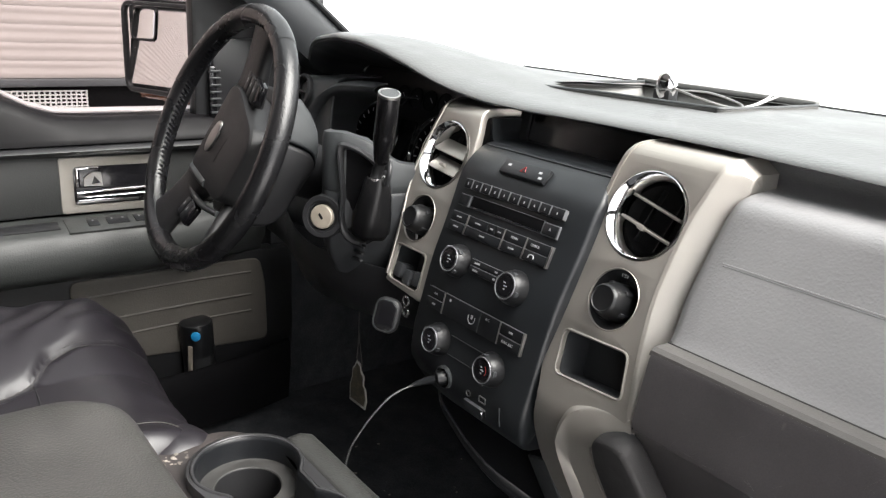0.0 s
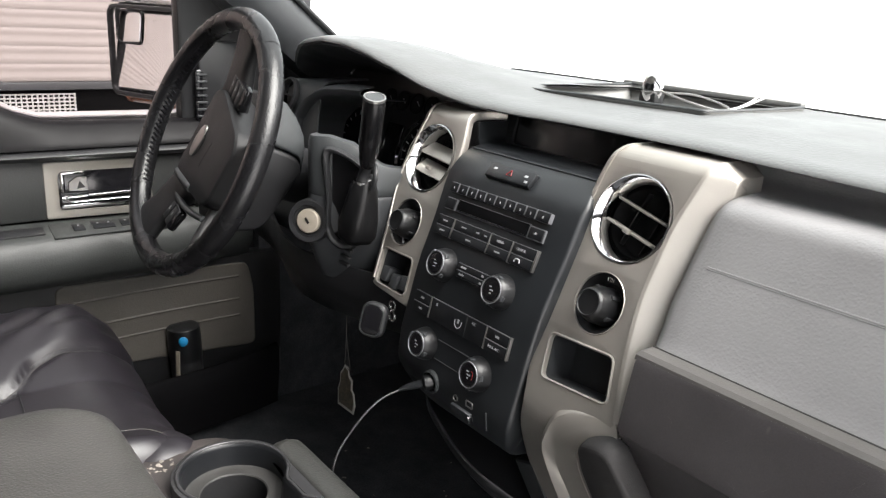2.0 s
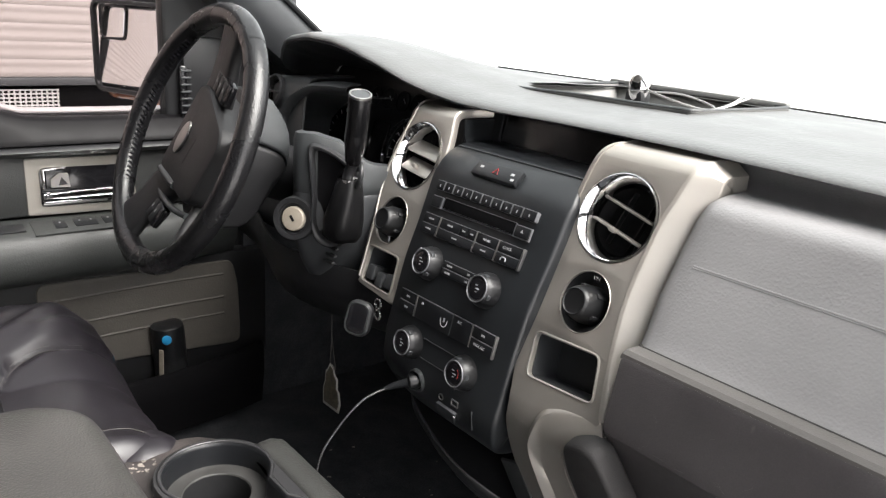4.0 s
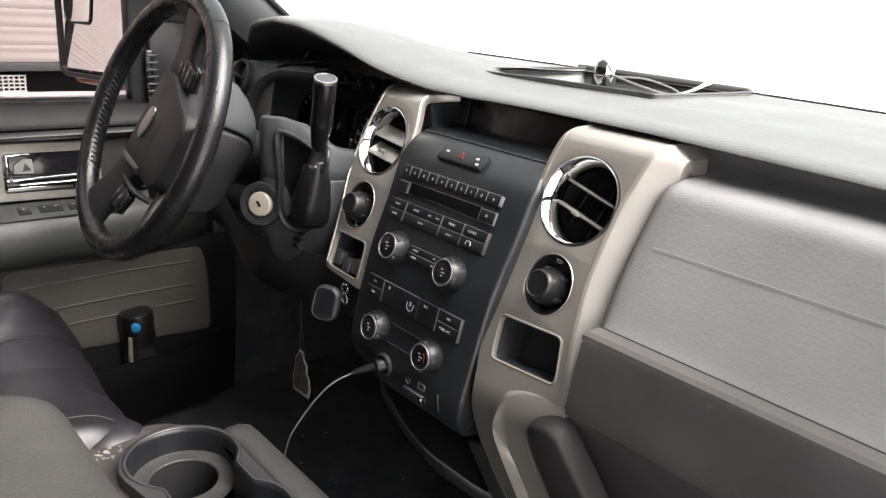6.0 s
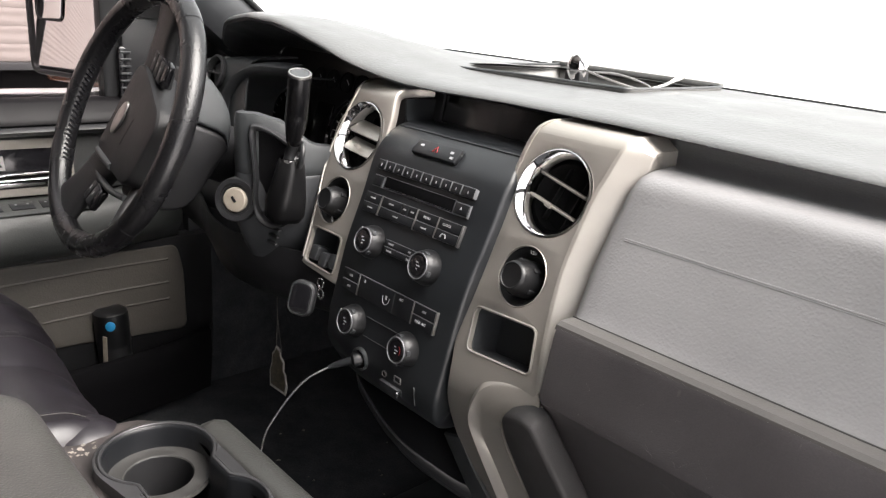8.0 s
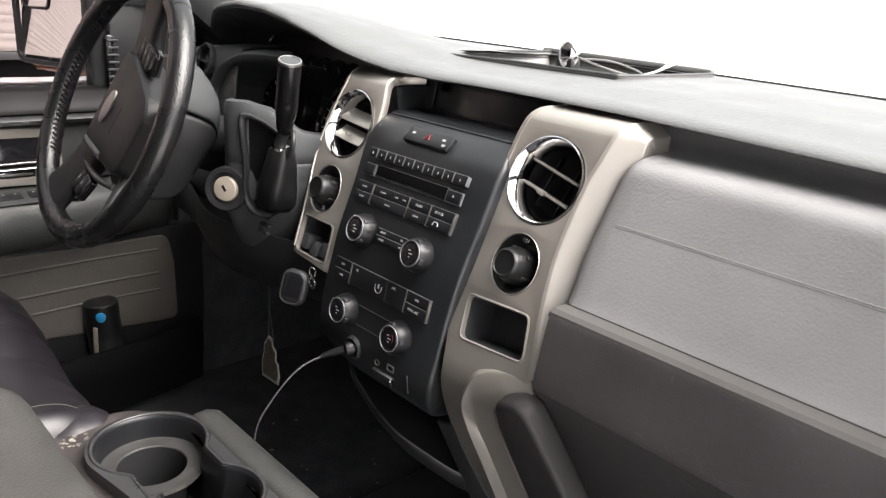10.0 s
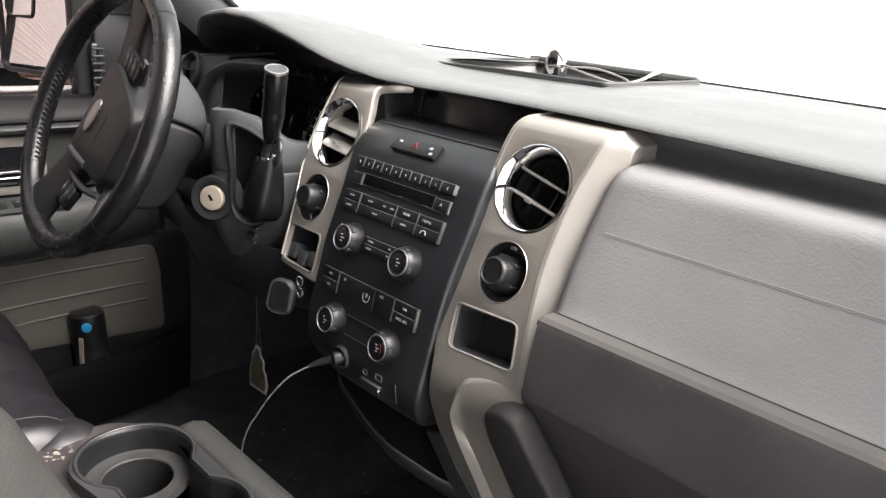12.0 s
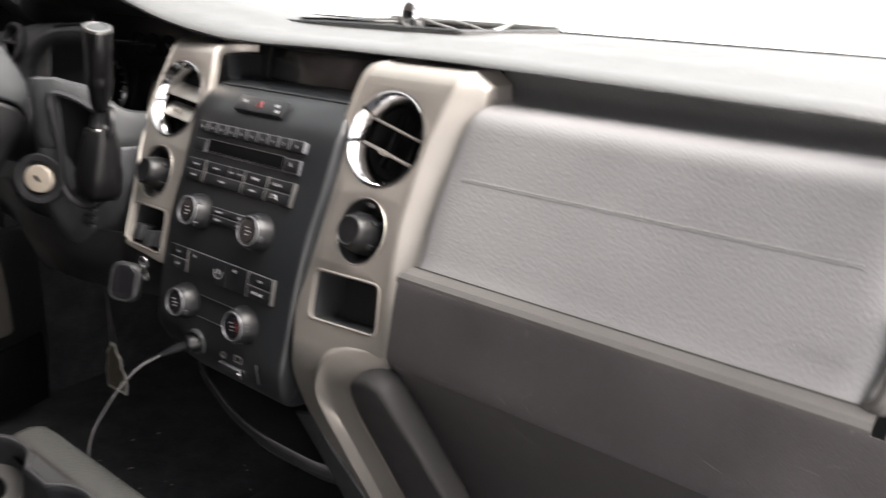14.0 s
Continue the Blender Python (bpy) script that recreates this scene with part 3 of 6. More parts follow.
outer = [raised(*q) for q in ((0.236, 1.093, -0.001, 0, 0), (0.204, 1.0885, -0.0005, 0.001, 0), (0.184, 1.0815, 0, 0.0025, 0), (0.168, 1.0695, 0, 0.0050, 0), (0.152, -0.034, 0, 0.0092, 1), (0.1435, -0.058, 0, 0.0122, 1), (0.1465, -0.092, 0, 0.0135, 1), (0.1535, -0.127, 0, 0.0135, 1), (0.164, -0.178, 0, 0.0135, 1), (0.194, -0.32, 0, 0.0135, 1))]
crease = [raised(*q) for q in ((0.241, 1.087, 0, 0, 0), (0.228, 1.080, 0.003, -0.001, 0), (0.208, 1.072, 0.006, -0.003, 0), (0.193, -0.006, 0.010, -0.006, 1), (0.183, -0.026, 0.014, -0.009, 1), (0.181, -0.050, 0.014, -0.009, 1), (0.186, -0.075, 0.013, -0.008, 1), (0.193, -0.105, 0.013, -0.008, 1), (0.203, -0.152, 0.013, -0.008, 1), (0.236, -0.32, 0.013, -0.008, 1))]
inner = [raised(*q) for q in ((0.244, 1.080, 0, 0, 0), (0.236, 1.074, 0.002, -0.001, 0), (0.221, 1.066, 0.005, -0.003, 0), (0.210, -0.010, 0.009, -0.006, 1), (0.208, -0.026, 0.0092, -0.008, 1), (0.209, -0.046, 0.0092, -0.008, 1), (0.215, -0.070, 0.0092, -0.008, 1), (0.223, -0.100, 0.0092, -0.008, 1), (0.233, -0.145, 0.0092, -0.008, 1), (0.272, -0.32, 0.0092, -0.008, 1))]
drop = [p - (LEG.to_3x3() @ Vector((0, 0, 0.014))) for p in inner]
o_, c_, i_, d_ = (smooth_path(q, 5) for q in (outer, crease, inner, drop))
rows = [[p - (LEG.to_3x3() @ Vector((0.010, 0, 0.012))) for p in o_], [p - (LEG.to_3x3() @ Vector((0.0022, 0, 0.0012))) for p in o_]]
for s in np.linspace(0, 1, 8):
    rows.append([p.lerp(q, s) for p, q in zip(o_, c_)])
for s in (0.3, 0.7, 1.0):
    rows.append([p.lerp(q, s) for p, q in zip(c_, i_)])
rows.append(d_)
part("leg_arch", sheet(rows, 0.002), SILVER, stack, "raised silver arch around the knee pad", smooth=30)
kp = plate([rounded([(0.2085, -0.010), (0.214, 0.000), (0.226, 0.006), (0.240, 0.009), (0.253, 0.005), (0.271, -0.042), (0.297, -0.115), (0.350, -0.32), (0.275, -0.32), (0.235, -0.145), (0.216, -0.070), (0.208, -0.035)], 0.008)], 0.03, 0.006, LEG @ Matrix.Translation((0, 0, 0.010)))
part("knee_pad", kp, FUZZY, stack, "black padded knee bolster")

# centre panel: a shallow bulge over the profile
PROF = [(0.145, 1.2964), (0.118, 1.2970), (0.092, 1.2972), (0.086, 1.2970), (0.078, 1.2955), (0.062, 1.288), (0.046, 1.274), (0.0345, 1.2565), (0.0165, 1.21), (-0.003, 1.163), (-0.016, 1.115), (-0.026, 1.066), (-0.0325, 1.035), (-0.0310, 1.014), (-0.0255, 0.998), (-0.013, 0.986), (0.015, 0.978), (0.09, 0.974)]
HALF_RIGHT = [(0.98, 0.104), (1.0, 0.108), (1.03, 0.111), (1.068, 0.113), (1.117, 0.115), (1.18, 0.1185), (1.239, 0.121), (1.274, 0.121), (1.29, 0.114), (1.297, 0.109)]
HALF = [(0.974, 0.0), (0.983, 0.012), (0.993, 0.034), (1.0016, 0.059), (1.015, 0.086), (1.03, 0.104), (1.068, 0.110), (1.117, 0.1065), (1.18, 0.1065), (1.239, 0.1095), (1.274, 0.1125), (1.29, 0.1130), (1.297, 0.1125)]
prof = [(p.y, p.z) for p in smooth_path([(0, a, b) for a, b in PROF], 4)]


def on_panel(x, z, lift=0.0):
    """The point of the panel at height z, and a frame on it: x across, y up the panel, z out."""
    zs = [q[1] for q in prof[::-1]]
    ys = [q[0] for q in prof[::-1]]
    y = float(np.interp(z, zs, ys))
    a, b = float(np.interp(z - 0.006, zs, ys)), float(np.interp(z + 0.006, zs, ys))
    up = Vector((0, b - a, 0.012)).normalized()
    n = Vector((0, -up.z, up.y))
    return frame_at(Vector((x, y, z)) + n * lift, (1, 0, 0), up)


rows = []
for k, (y, z) in enumerate(prof):
    h, hr = lerp_table(HALF, z), lerp_table(HALF_RIGHT, z)
    a, b = prof[max(0, k - 1)], prof[min(len(prof) - 1, k + 1)]
    tz, ty = b[1] - a[1], b[0] - a[0]
    l = math.hypot(tz, ty) or 1
    n = Vector((0, tz / l, -ty / l))
    r = []
    for s, back in ((-1.0, 0.028), (-0.998, 0.012), (-0.988, 0.005), (-0.972, 0.0015), (-0.95, 0.0), (-0.4, 0), (0.4, 0), (0.95, 0), (0.972, 0.0015), (0.988, 0.005), (0.998, 0.012), (1.0, 0.028)):
        nb = n if n.y > 0 else -n
        r.append(Vector((s * (hr if s > 0 else h), y, z)) + nb * back)
    rows.append(r)
part("center_panel", sheet(rows, -0.003), PANEL, stack, "smooth charcoal face panel", smooth=50)
# lighter tube stands in for the light caught on the panel's top crease
part("panel_lip", tube([(x, 0.0742, 1.2948) for x in np.linspace(-0.104, 0.112, 9)], 0.0011, 8), SHROUD, stack, "thin grey tube drawn for the lit panel top edge")
# open storage bin under the panel, its lip sweeping round to the driver's side
lip = smooth_path([(-0.135, 0.070, 0.968), (-0.1120, 0.030, 0.968), (-0.0795, 0.0039, 0.966), (-0.0304, -0.0109, 0.958), (0.0092, -0.0170, 0.947), (0.0461, -0.0133, 0.934), (0.0746, 0.0027, 0.918), (0.0954, 0.0192, 0.903), (0.1059, 0.0331, 0.893), (0.114, 0.044, 0.885)], 4)
rows = []
for p in lip:
    rows.append([(p.x, p.y + dy, p.z + dz) for dy, dz in ((0.11, -0.010), (0.014, -0.020), (0.006, -0.016), (0.0035, -0.002), (0.0010, 0.0), (-0.0010, -0.002), (0.0015, -0.014), (0.016, -0.034), (0.07, -0.075), (0.16, -0.12))])
part("lower_bin", sheet(rows, 0.003), BLACK, stack, "black storage bin under the panel", smooth=50)

# right cheek of the bin, along the silver leg
rows = [[a_.lerp(b_, f) + Vector((0, d, 0)) for f, d in ((0, 0.05), (0, 0.004), (0.04, 0.0008), (0.10, 0), (0.96, 0), (1.0, 0.003), (1.0, 0.03))] for a_, b_ in ((Vector((0.0861, 0.0110, 0.9642)), Vector((0.1165, 0.0078, 0.976))), (Vector((0.0861, 0.0093, 0.9632)), Vector((0.1165, 0.0060, 0.9745))), (Vector((0.0945, 0.0230, 0.928)), Vector((0.1270, 0.0220, 0.932))), (Vector((0.103, 0.037, 0.892)), Vector((0.145, 0.0385, 0.889))), (Vector((0.112, 0.060, 0.835)), Vector((0.175, 0.062, 0.83))))]
part("bin_cheek", sheet(rows, 0.002), SHROUD, stack, "dark grey end of the storage bin", smooth=40)

# display recess above the panel
display = thing("display_screen", (0, 0.13, 1.3), "unlit glossy black information display", "display")
SCR = frame_at((0, 0.142, 1.314), (1, 0, 0), (0, 0.18, 0.98))
part("screen", plate([rrect(-0.13, -0.022, 0.13, 0.03, 0.004)], 0.004, 0.001, SCR), mat("dark_screen", (0.012, 0.0125, 0.0135), 0.22, var=0.1, spec=0.6), display)
part("bezel", plate([rrect(-0.14, -0.03, 0.14, 0.036, 0.006), rrect(-0.098, -0.017, 0.098, 0.02, 0.004)], 0.004, 0.001, SCR @ Matrix.Translation((0, 0, 0.004))), BLACK, display)


# ---- things in the stack ----
def air_vent(at_x, turn, tilt, wide):
    m = TRIM @ Matrix.Translation((at_x, tv(1.2715), 0))
    v = thing("air_vent", m.translation, "round chrome-ringed air vent set in silver trim", "air vent", "dashboard air vents")
    part("ring", lathe([(0.0455, -0.012), (0.0463, -0.0005), (0.0460, 0.0012), (0.0450, 0.0016), (0.0442, 0.0008), (0.0430, -0.0008), (0.0395, -0.006), (0.0365, -0.0135), (0.0355, -0.020), (0.037, -0.024)], m, 56, cap=False), CHROME, v, "polished chrome ring", smooth=50)
    part("bowl", lathe([(0.0362, -0.019), (0.034, -0.04), (0.02, -0.055), (0.0005, -0.058)], m, 40, cap=False), VOID, v)
    mt = m @ Matrix.Rotation(radians(turn), 4, "Z")
    for dy in (0.012, -0.013):
        w = math.sqrt(0.0362 ** 2 - dy ** 2) - 0.0012
        part("vane", box((0, 0, 0), (2 * w, 0.0030, wide), 0.0012, m=mt @ Matrix.Translation((0, dy, -0.016)) @ Matrix.Rotation(radians(tilt), 4, "X")), SILVER, v, "silver vane")
    for dx in (-0.014, 0.014):
        part("fin", box((dx, 0, -0.030), (0.0016, 0.06, 0.008), 0.0005, m=mt), BLACK, v)
    part("tab", box((0, -0.013, -0.006), (0.009, 0.0055, 0.006), 0.0015, m=mt), SILVER, v)
    return v


air_vent(0.1675, -13, 0, 0.015)
air_vent(-0.1675, -6, 52, 0.024)


def round_control(at_x, name, label, cap_label):
    m = TRIM @ Matrix.Translation((at_x, tv(1.187), 0))
    v = thing(name, m.translation, label, "dial")
    part("recess", lathe([(0.0295, -0.001), (0.0220, -0.011), (0.0210, -0.016), (0.0005, -0.017)], m @ Matrix.Diagonal((1, 1.09, 1, 1)), 44, cap=False), BLACK, v, smooth=50)
    part("rim", lathe([(0.0304, 0.0002), (0.0298, 0.0010), (0.0291, 0.0002), (0.0289, -0.003)], m @ Matrix.Diagonal((1, 1.09, 1, 1)), 44, cap=False), SILVER, v)
    km = m @ Matrix.Translation((0.0, -0.002, 0))
    part("knob", lathe([(0.0205, -0.017), (0.0198, -0.002), (0.0180, 0.007), (0.0160, 0.0140), (0.0146, 0.0172), (0.0132, 0.0180), (0.0122, 0.0170), (0.0005, 0.0166)], km, 44), RUBBER, v, cap_label, smooth=40)
    for k in range(5):
        a = 2 * math.pi * (k + 0.3) / 5
        part("grip", box((0, 0.0188, -0.003), (0.006, 0.004, 0.014), 0.0015, m=km @ Matrix.Rotation(a, 4, "Z")), BLACK, v)
    return v, m


v, m = round_control(0.1683, "power_outlet", "capped black 12 volt power outlet in silver trim", "black rubber cap")
part("lettering", words("12V", 0.0060, m @ frame_at((0.0015, 0.0262, -0.0035), (1, 0, 0), (0, 0.86, 0.5)), 0.0002), LETTER, v, "small white lettering")
v, m = round_control(-0.1683, "drive_mode_dial", "black drive mode dial in silver trim", "black turn knob")
part("mark", box((-0.012, -0.019, -0.006), (0.003, 0.016, 0.002), 0.0005, m=m @ Matrix.Rotation(radians(30), 4, "Z")), MARK, v)


def cubby(sx, label):
    v = thing("cubby", TRIM @ Vector((sx * 0.173, tv(1.12), 0)), label, "storage pocket")
    o = rounded([(sx * a, tv(b)) for a, b in POCKET[sx]], 0.008)
    cx, cy = sum(p[0] for p in o) / len(o), sum(p[1] for p in o) / len(o)
    sc = lambda k: [(cx + (p[0] - cx) * k, cy + (p[1] - cy) * k) for p in o]
    rows = [[TRIM @ Vector((*p, h)) for p in sc(k)] for k, h in ((1.0, -0.006), (0.985, -0.012), (0.95, -0.045))]
    part("liner", join(sheet([r + [r[0]] for r in rows], 0.001), plate([sc(0.955)], 0.002, 0.0005, TRIM @ Matrix.Translation((0, 0, -0.044)))), DARKGREY, v)
    part("rim", tube([TRIM @ Vector((*p, 0.0000)) for p in sc(1.02)], 0.0016, 6, closed=True), SILVER, v, "bright silver edge")
    return v


cubby(1, "empty black storage pocket framed in silver trim")
v = cubby(-1, "switch pocket with small black toggles framed in silver")
for x, z in ((-0.176, 1.117), (-0.153, 1.113), (-0.133, 1.116)):
    mm = TRIM @ Matrix.Translation((x, tv(z), -0.012))
    part("toggle", box((0, 0, 0), (0.016, 0.02, 0.022), 0.003, m=mm), DARKGREY, v)


def slab(x0, x1, z0, z1, lift=0.0, thick=0.004, bevel=0.0012):
    """A button on the panel from x0 to x1, z0 to z1."""
    m = on_panel((x0 + x1) / 2, (z0 + z1) / 2, lift)
    a = on_panel(0, z0).translation
    b = on_panel(0, z1).translation
    return box((0, 0, 0), (x1 - x0, (b - a).length, thick * 2), bevel, m=m)


# hazard switch block
haz = thing("hazard_switch", on_panel(0, 1.274).translation, "black hazard switch block with a red triangle", "switch")
part("block", slab(-0.042, 0.033, 1.2722, 1.2862, 0.002, 0.004, 0.002), BUTTON, haz)
hm = on_panel(-0.004, 1.2792, 0.0064)
part("triangle", tube([hm @ Vector(p) for p in ((-0.0042, -0.0035, 0), (0.0042, -0.0035, 0), (0, 0.0042, 0))], 0.0006, 6, closed=True), RED, haz, "red triangle outline")
for x in (-0.03, 0.022, 0.026):
    part("icon", box((0, 0, 0), (0.005, 0.003, 0.0006), 0, m=on_panel(x, 1.2802 if x < 0.025 else 1.2757, 0.0063)), MARK, haz)

# radio
radio = thing("radio", on_panel(0, 1.21).translation, "black car radio with preset buttons and two knobs", "radio")
part("face_plate", slab(-0.092, 0.092, 1.150, 1.152, -0.002, 0.002), PANEL, radio)
edges = [-0.0868, -0.0713, -0.0542, -0.0375, -0.0213, -0.0040, 0.0133, 0.0300, 0.0465, 0.0632, 0.0846]
for i, (a, b) in enumerate(zip(edges, edges[1:])):
    bt = part("preset_button", slab(a + 0.0006, b - 0.0006, 1.2455, 1.2565, 0.0018, 0.004, 0.0010), BUTTON, radio)
    # bright slivers stand in for window light on the button bevels
    part("highlight_edge", slab(a + 0.0005, b - 0.0005, 1.2556, 1.2566, 0.0052, 0.0007, 0.0002), EDGE, bt)
    part("digit", box((0, 0, 0), (0.0014, 0.0030, 0.0004), 0, m=on_panel((a + b) / 2, 1.2505, 0.0060)), MARK, bt)
    part("button_side", slab(b - 0.0012, b - 0.0004, 1.2462, 1.2560, 0.0020, 0.0040, 0.0002), EDGE, bt)
# slot and button surrounds, pale as their highlights
part("slot_frame", slab(-0.0670, 0.0573, 1.2252, 1.2400, 0.0006, 0.0010, 0.0004), EDGE, radio, "slot edge drawn bright as a highlight")
# flat near-black slab stands in for the shaded slot opening
part("disc_slot", slab(-0.0662, 0.0565, 1.2275, 1.2394, 0.0009, 0.0010, 0.0004), DEEP, radio, "disc slot, its inner shade put in as near-black")
part("slot_lip", slab(-0.0662, 0.0565, 1.2259, 1.2274, 0.0012, 0.0012, 0.0005), GLOSSY, radio)
for a, b_ in ((-0.0875, -0.0700), (0.0599, 0.0818)):
    part("button_edge", slab(a - 0.0007, b_ + 0.0007, 1.2250, 1.2390, 0.0004, 0.002, 0.0005), EDGE, radio)
part("load_button", slab(-0.0875, -0.0700, 1.2258, 1.2382, 0.0012, 0.003), BUTTON, radio)
ej = part("eject_button", slab(0.0599, 0.0818, 1.2262, 1.2382, 0.0012, 0.003), BUTTON, radio)
em = on_panel(0.0705, 1.233, 0.0044)
part("eject_mark", plate([[(-0.002, -0.0015), (0.002, -0.0015), (0, 0.002)]], 0.0004, 0.0001, em), MARK, ej)
cols = [(-0.0910, -0.0610), (-0.0585, 0.0060), (0.0068, 0.0430), (0.0440, 0.0815)]
for k, (a, b) in enumerate(cols):
    for z0, z1 in ((1.2058, 1.2170), (1.1945, 1.2052)):
        spans = [(a, b)] if k != 1 else ([(a, -0.022), (-0.0215, -0.0085), (-0.008, b)] if z0 > 1.2 else [(a, b)])
        for p, q in spans:
            bt = part("radio_button", slab(p + 0.0004, q - 0.0004, z0, z1, 0.0010, 0.003, 0.0008), BUTTON, radio)
            part("highlight_edge", slab(p + 0.0004, q - 0.0004, z1 - 0.0006, z1 + 0.0001, 0.0034, 0.0008, 0.0002), EDGE, bt)
            mid, wz = (p + q) / 2, (z0 + z1) / 2
            if k == 2 and z0 > 1.2:
                part("lettering", words("MENU", 0.0042, on_panel(mid, wz, 0.0042)), MARK, bt)
            elif k == 3 and z0 > 1.2:
                part("lettering", words("CLOCK", 0.0042, on_panel(mid - 0.004, wz, 0.0042)), MARK, bt)
            elif k == 3:
                part("phone_mark", tube(smooth_path([on_panel(mid - 0.004 + dx, wz + dz, 0.0044).translation for dx, dz in ((-0.0042, -0.002), (-0.003, 0.0012), (0, 0.0018), (0.003, 0.0012), (0.0042, -0.002))], 3), 0.0008, 6), MARK, bt)
            else:
                part("legend", box((0, 0, 0), (min(0.009, (q - p) * 0.4), 0.0018, 0.0004), 0, m=on_panel(mid, wz, 0.0042)), MARK, bt)
    part("silver_divider", slab(b - 0.0002, b + 0.0026, 1.1940, 1.2172, 0.0012, 0.0032, 0.0008), STEEL, radio)


def knob(x, z, owner, pointer=0.0):
    m = on_panel(x, z) @ Matrix.Diagonal((0.92, 0.92, 1.0, 1))
    k = part("knob", lathe([(0.0225, -0.002), (0.0222, 0.004), (0.0195, 0.012), (0.0180, 0.0155), (0.0160, 0.0175), (0.0145, 0.0165), (0.0005, 0.0160)], m, 48), RUBBER, owner, "", smooth=40)
    part("knob_ring", lathe([(0.0168, 0.0165), (0.0164, 0.0180), (0.0156, 0.0180), (0.0152, 0.0168)], m, 48, cap=False), EDGE, k, "brushed metal ring")
    part("knob_face", lathe([(0.0132, 0.0166), (0.0128, 0.0172), (0.0005, 0.0172)], m, 40), GLOSSY, k)
    for j in range(4):
        a = radians(45 + 90 * j) + pointer
        part("grip_lug", box((0, 0.0182, 0.0125), (0.0075, 0.0035, 0.0070), 0.0015, m=m @ Matrix.Rotation(a, 4, "Z")), DARKGREY if j else EDGE, k)
    for dx, dy, w in ((-0.002, 0.004, 0.004), (0.001, 0.0, 0.006), (0.0, -0.004, 0.003)):
        part("legend", box((dx, dy, 0.0173), (w, 0.0014, 0.0003), 0, m=m), MARK, k)
    return k


knob(-0.0520, 1.1645, radio)
knob(0.0500, 1.1635, radio, 0.5)
for z0, z1 in ((1.1670, 1.1745), (1.1590, 1.1665)):
    bt = part("radio_button", slab(-0.027, 0.026, z0, z1, 0.0008, 0.003, 0.0008), BUTTON, radio)
    part("highlight_edge", slab(-0.027, 0.026, z1 - 0.0006, z1 + 0.0002, 0.0034, 0.0008, 0.0002), EDGE, bt)
    for dx in (-0.016, 0.018):
        part("legend", box((0, 0, 0), (0.009 if dx < 0 else 0.004, 0.0022, 0.0004), 0, m=on_panel(dx, (z0 + z1) / 2, 0.0042)), MARK, bt)

# climate controls
clim = thing("climate_control", on_panel(0, 1.1).translation, "black climate control panel with two dials", "climate control")
for k, (a, b) in enumerate([(-0.0870, -0.0565), (-0.0535, 0.0125), (0.0140, 0.0465), (0.0485, 0.0845)]):
    halves = ((1.1115, 1.1240), (1.0985, 1.1108)) if k in (0, 3) else ((1.0985, 1.1240),)
    for z0, z1 in halves:
        bt = part("climate_button", slab(a, b, z0, z1, 0.0006, 0.003, 0.0008), BUTTON, clim)
        part("highlight_edge", slab(a, b, z1 - 0.0006, z1 + 0.0002, 0.0030, 0.0008, 0.0002), EDGE, bt)
        mid, wz = (a + b) / 2, (z0 + z1) / 2
        if k == 3 and z0 < 1.1:
            part("lettering", words("MAX A/C", 0.0046, on_panel(mid - 0.002, wz, 0.0038)), MARK, bt)
        elif k == 2:
            part("lettering", words("A/C", 0.0046, on_panel(mid - 0.004, 1.1185, 0.0038)), MARK, bt)
        elif k == 1:
            part("airflow_mark", join(tube(smooth_path([on_panel(0.0 + dx, 1.1095 + dz, 0.0038).translation for dx, dz in ((-0.006, 0.004), (-0.005, -0.002), (0, -0.005), (0.005, -0.002), (0.006, 0.004))], 3), 0.0006, 5),
                                      box((0, 0, 0), (0.003, 0.005, 0.0004), 0, m=on_panel(0, 1.1125, 0.0038))), MARK, bt)
            part("legend", box((0, 0, 0), (0.003, 0.003, 0.0004), 0, m=on_panel(-0.043, 1.1185, 0.0038)), MARK, bt)
        else:
            part("legend", box((0, 0, 0), (0.006, 0.0024, 0.0004), 0, m=on_panel(mid, wz, 0.0038)), MARK, bt)
    if k != 1:
        part("silver_divider", slab(b + 0.0001, b + 0.0026, 1.0980, 1.1242, 0.0010, 0.0030, 0.0008), STEEL, clim)
    else:
        part("divider", slab(b + 0.0001, b + 0.0014, 1.0985, 1.1242, 0.0010, 0.0024, 0.0005), SHROUD, clim)
knob(-0.0500, 1.0670, clim, 0.3)
kb = knob(0.0490, 1.0680, clim, 0.9)
part("heat_mark", tube(smooth_path([on_panel(0.049, 1.068) @ Vector((0.0075 * math.sin(a), 0.0075 * math.cos(a), 0.0173)) for a in np.linspace(0.6, 2.1, 7)], 2), 0.0004, 5), RED, kb, "red arc")
part("dial_line", slab(-0.030, 0.030, 1.0790, 1.0798, 0.0004, 0.0012, 0.0003), SHROUD, clim)
part("dial_line", slab(-0.030, 0.030, 1.0555, 1.0562, 0.0004, 0.0010, 0.0003), SHROUD, clim)

# sockets under the dials
sock = thing("power_socket", on_panel(-0.03, 1.03).translation, "black 12 volt socket with a charger plugged in", "socket")
sm = on_panel(-0.027, 1.027)
part("collar", lathe([(0.0145, -0.002), (0.0145, 0.003), (0.0128, 0.0042), (0.0115, 0.003), (0.0110, -0.004)], sm, 36, cap=False), SHROUD, sock)
part("well", lathe([(0.0115, 0.0005), (0.002, 0.0)], sm, 24), GLOSSY, sock)
aux = thing("media_port", on_panel(0.03, 1.025).translation, "small audio jack and memory port in the panel", "media port")
am = on_panel(0.0195, 1.0262)
